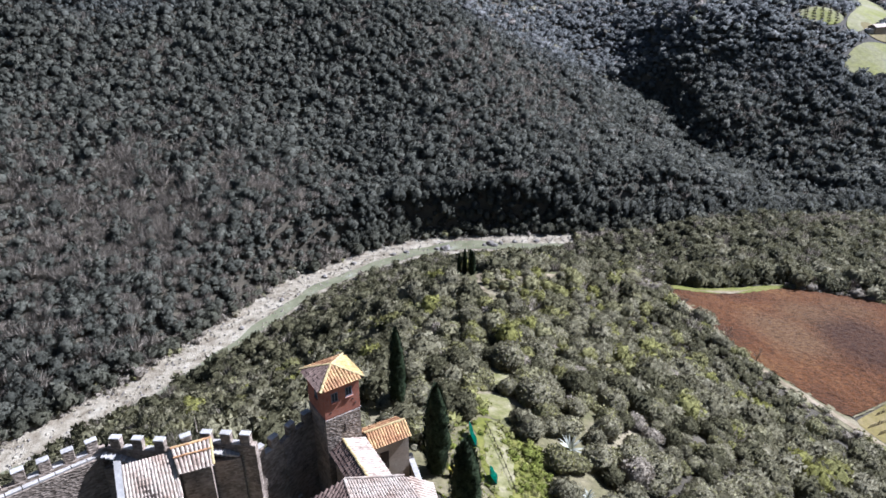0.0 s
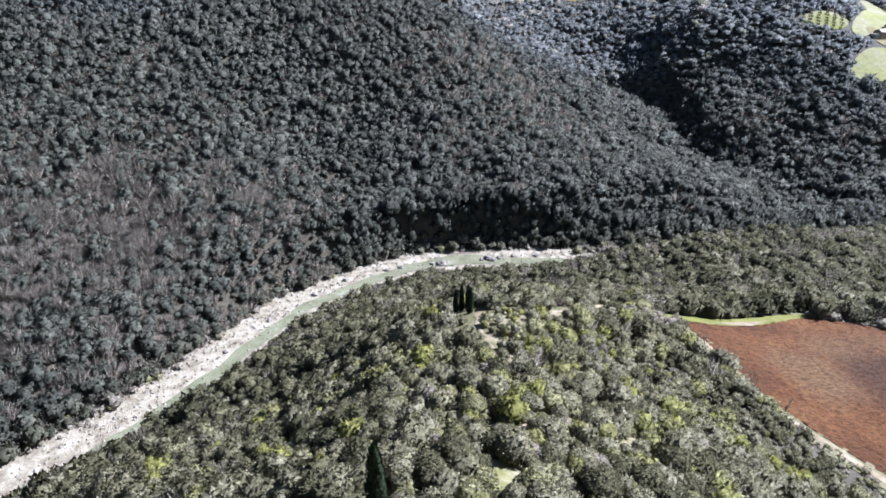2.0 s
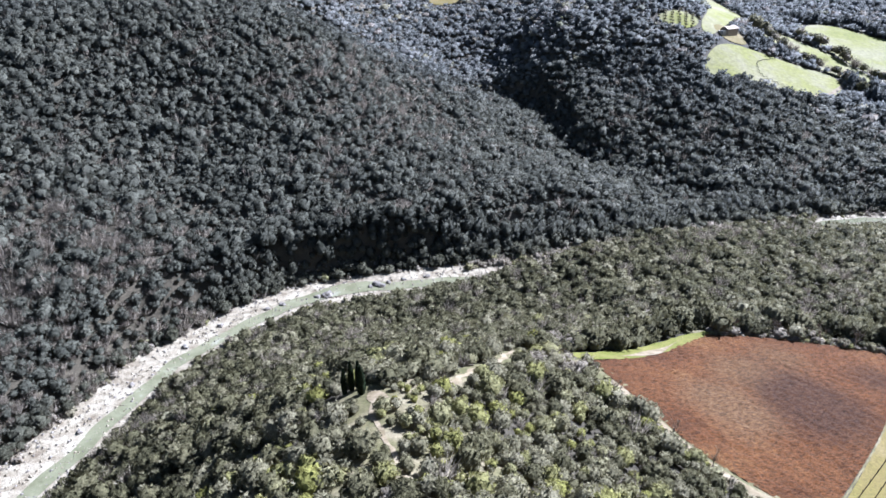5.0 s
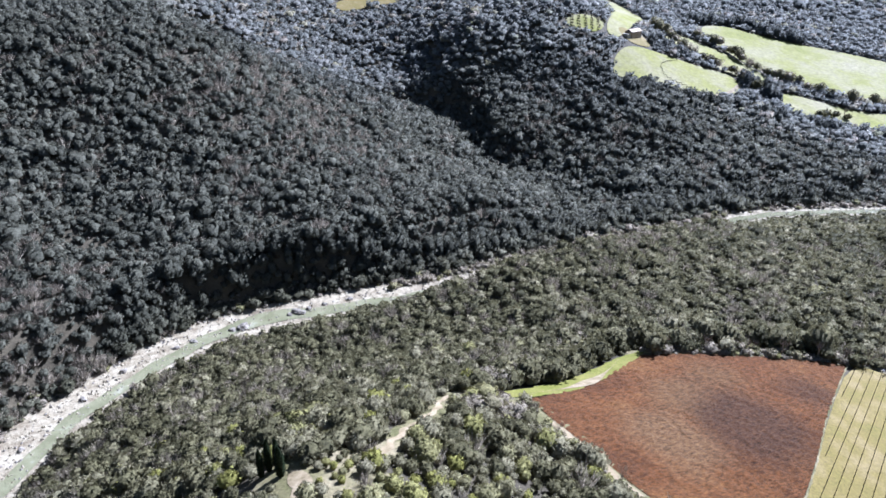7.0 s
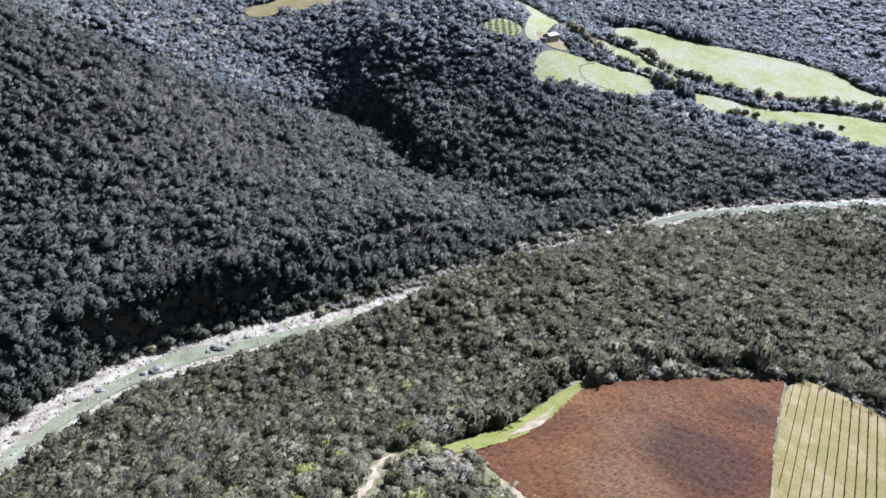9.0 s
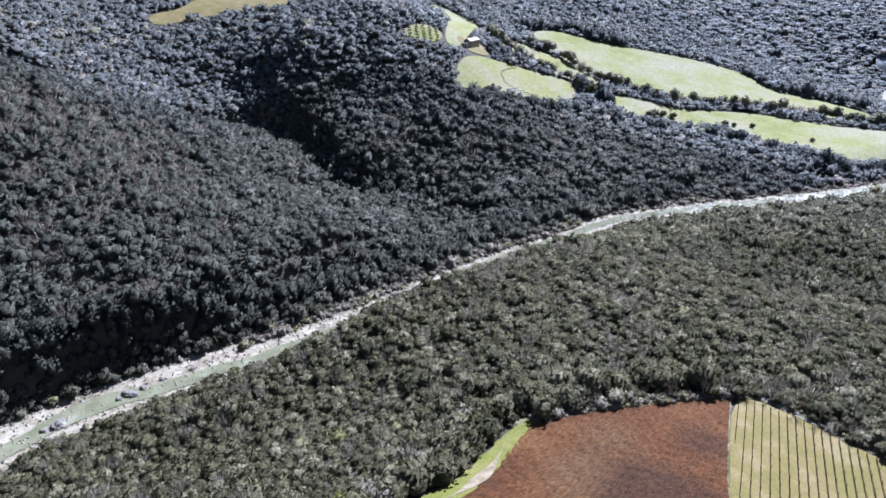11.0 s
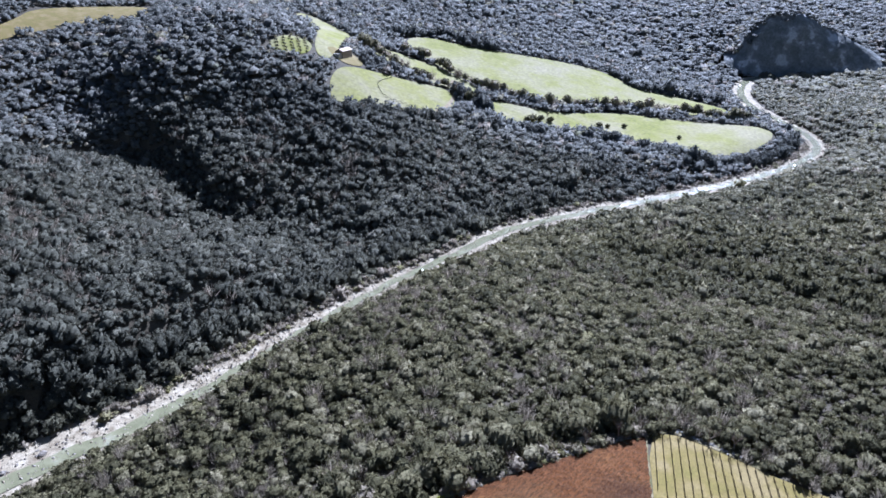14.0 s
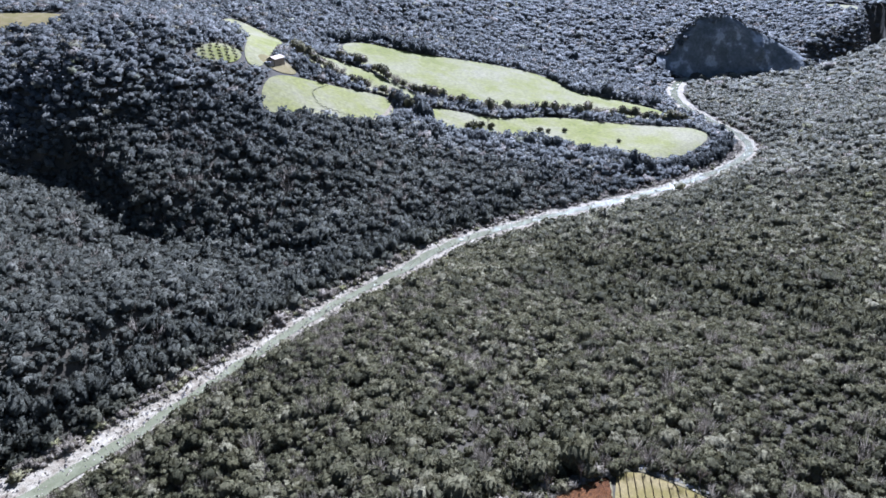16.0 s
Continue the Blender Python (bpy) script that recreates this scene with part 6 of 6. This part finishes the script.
HEDGE = [hedge_prototype(*row) for row in [
    ("dark evergreen tree in a meadow hedge", 211, 0.15, False), ("grey-green tree in a meadow hedge", 212, 0.4, False),
    ("leafless grey tree in a meadow hedge", 213, 0.93, True), ("brown leafless bush in a meadow hedge", 214, 0.87, False)]]
r = np.random.RandomState(215)
for line, step in (([(529, 684), (544, 655), (548, 612), (558, 585), (572, 563), (594, 533), (630, 514), (679, 487), (725, 456), (750, 414), (772, 380)], 5.0), ([(470, 684), (474, 648), (484, 622), (496, 600), (510, 582), (506, 556)], 5.0)):
    for x, y in smooth_line(line, step) + 0:
        k = r.choice(4, p=[0.35, 0.25, 0.25, 0.15])
        x, y = np.array([x, y]) + r.normal(scale=1.6, size=2)
        s = r.uniform(4.2, 7.4)
        ob = copy_thing(HEDGE[k], pose(x, y, ground_at(x, y) - 0.2, 0, 0, r.uniform(0, 360)))
        ob.scale = (s, s, s * r.uniform(0.9, 1.3))
for ob in HEDGE:
    for o in (*ob.children_recursive, ob):
        bpy.data.objects.remove(o)
tagged(draped("farmyard", rounded(FARMYARD), 4.0, 0.6, MAT_VINE_GRASS), "dry grass yard round the farmhouse", "yard", kind="structure")
tagged(ribbon("farm_lane", smooth_line([(530, 606), (518, 594), (506, 580), (494, 568), (468, 551), (446, 543)], 3.0), 1.8, -1.8, lambda p: ground(p) + 0.8, MAT_TRACK, 3), "pale unpaved farm lane between the meadows", "lane", kind="structure")
paddock = thing("paddock_fence", "low dark rail fence across the meadow", "fence")
line = smooth_line([(440, 599), (413, 586), (405, 574), (403, 563), (414, 555), (427, 547)], 4.0)
for (x, y), (x2, y2) in zip(line[:-1], line[1:]):
    g = ground_at(x, y) + 0.6
    box("post", (0.25, 0.25, 1.5), (x, y, g + 0.6), MAT_DOOR, paddock)
    box("rail", (math.hypot(x2 - x, y2 - y), 0.18, 0.35), ((x + x2) / 2, (y + y2) / 2, (g + ground_at(x2, y2) + 0.6) / 2 + 0.9), MAT_DOOR, paddock, math.degrees(math.atan2(y2 - y, x2 - x)))
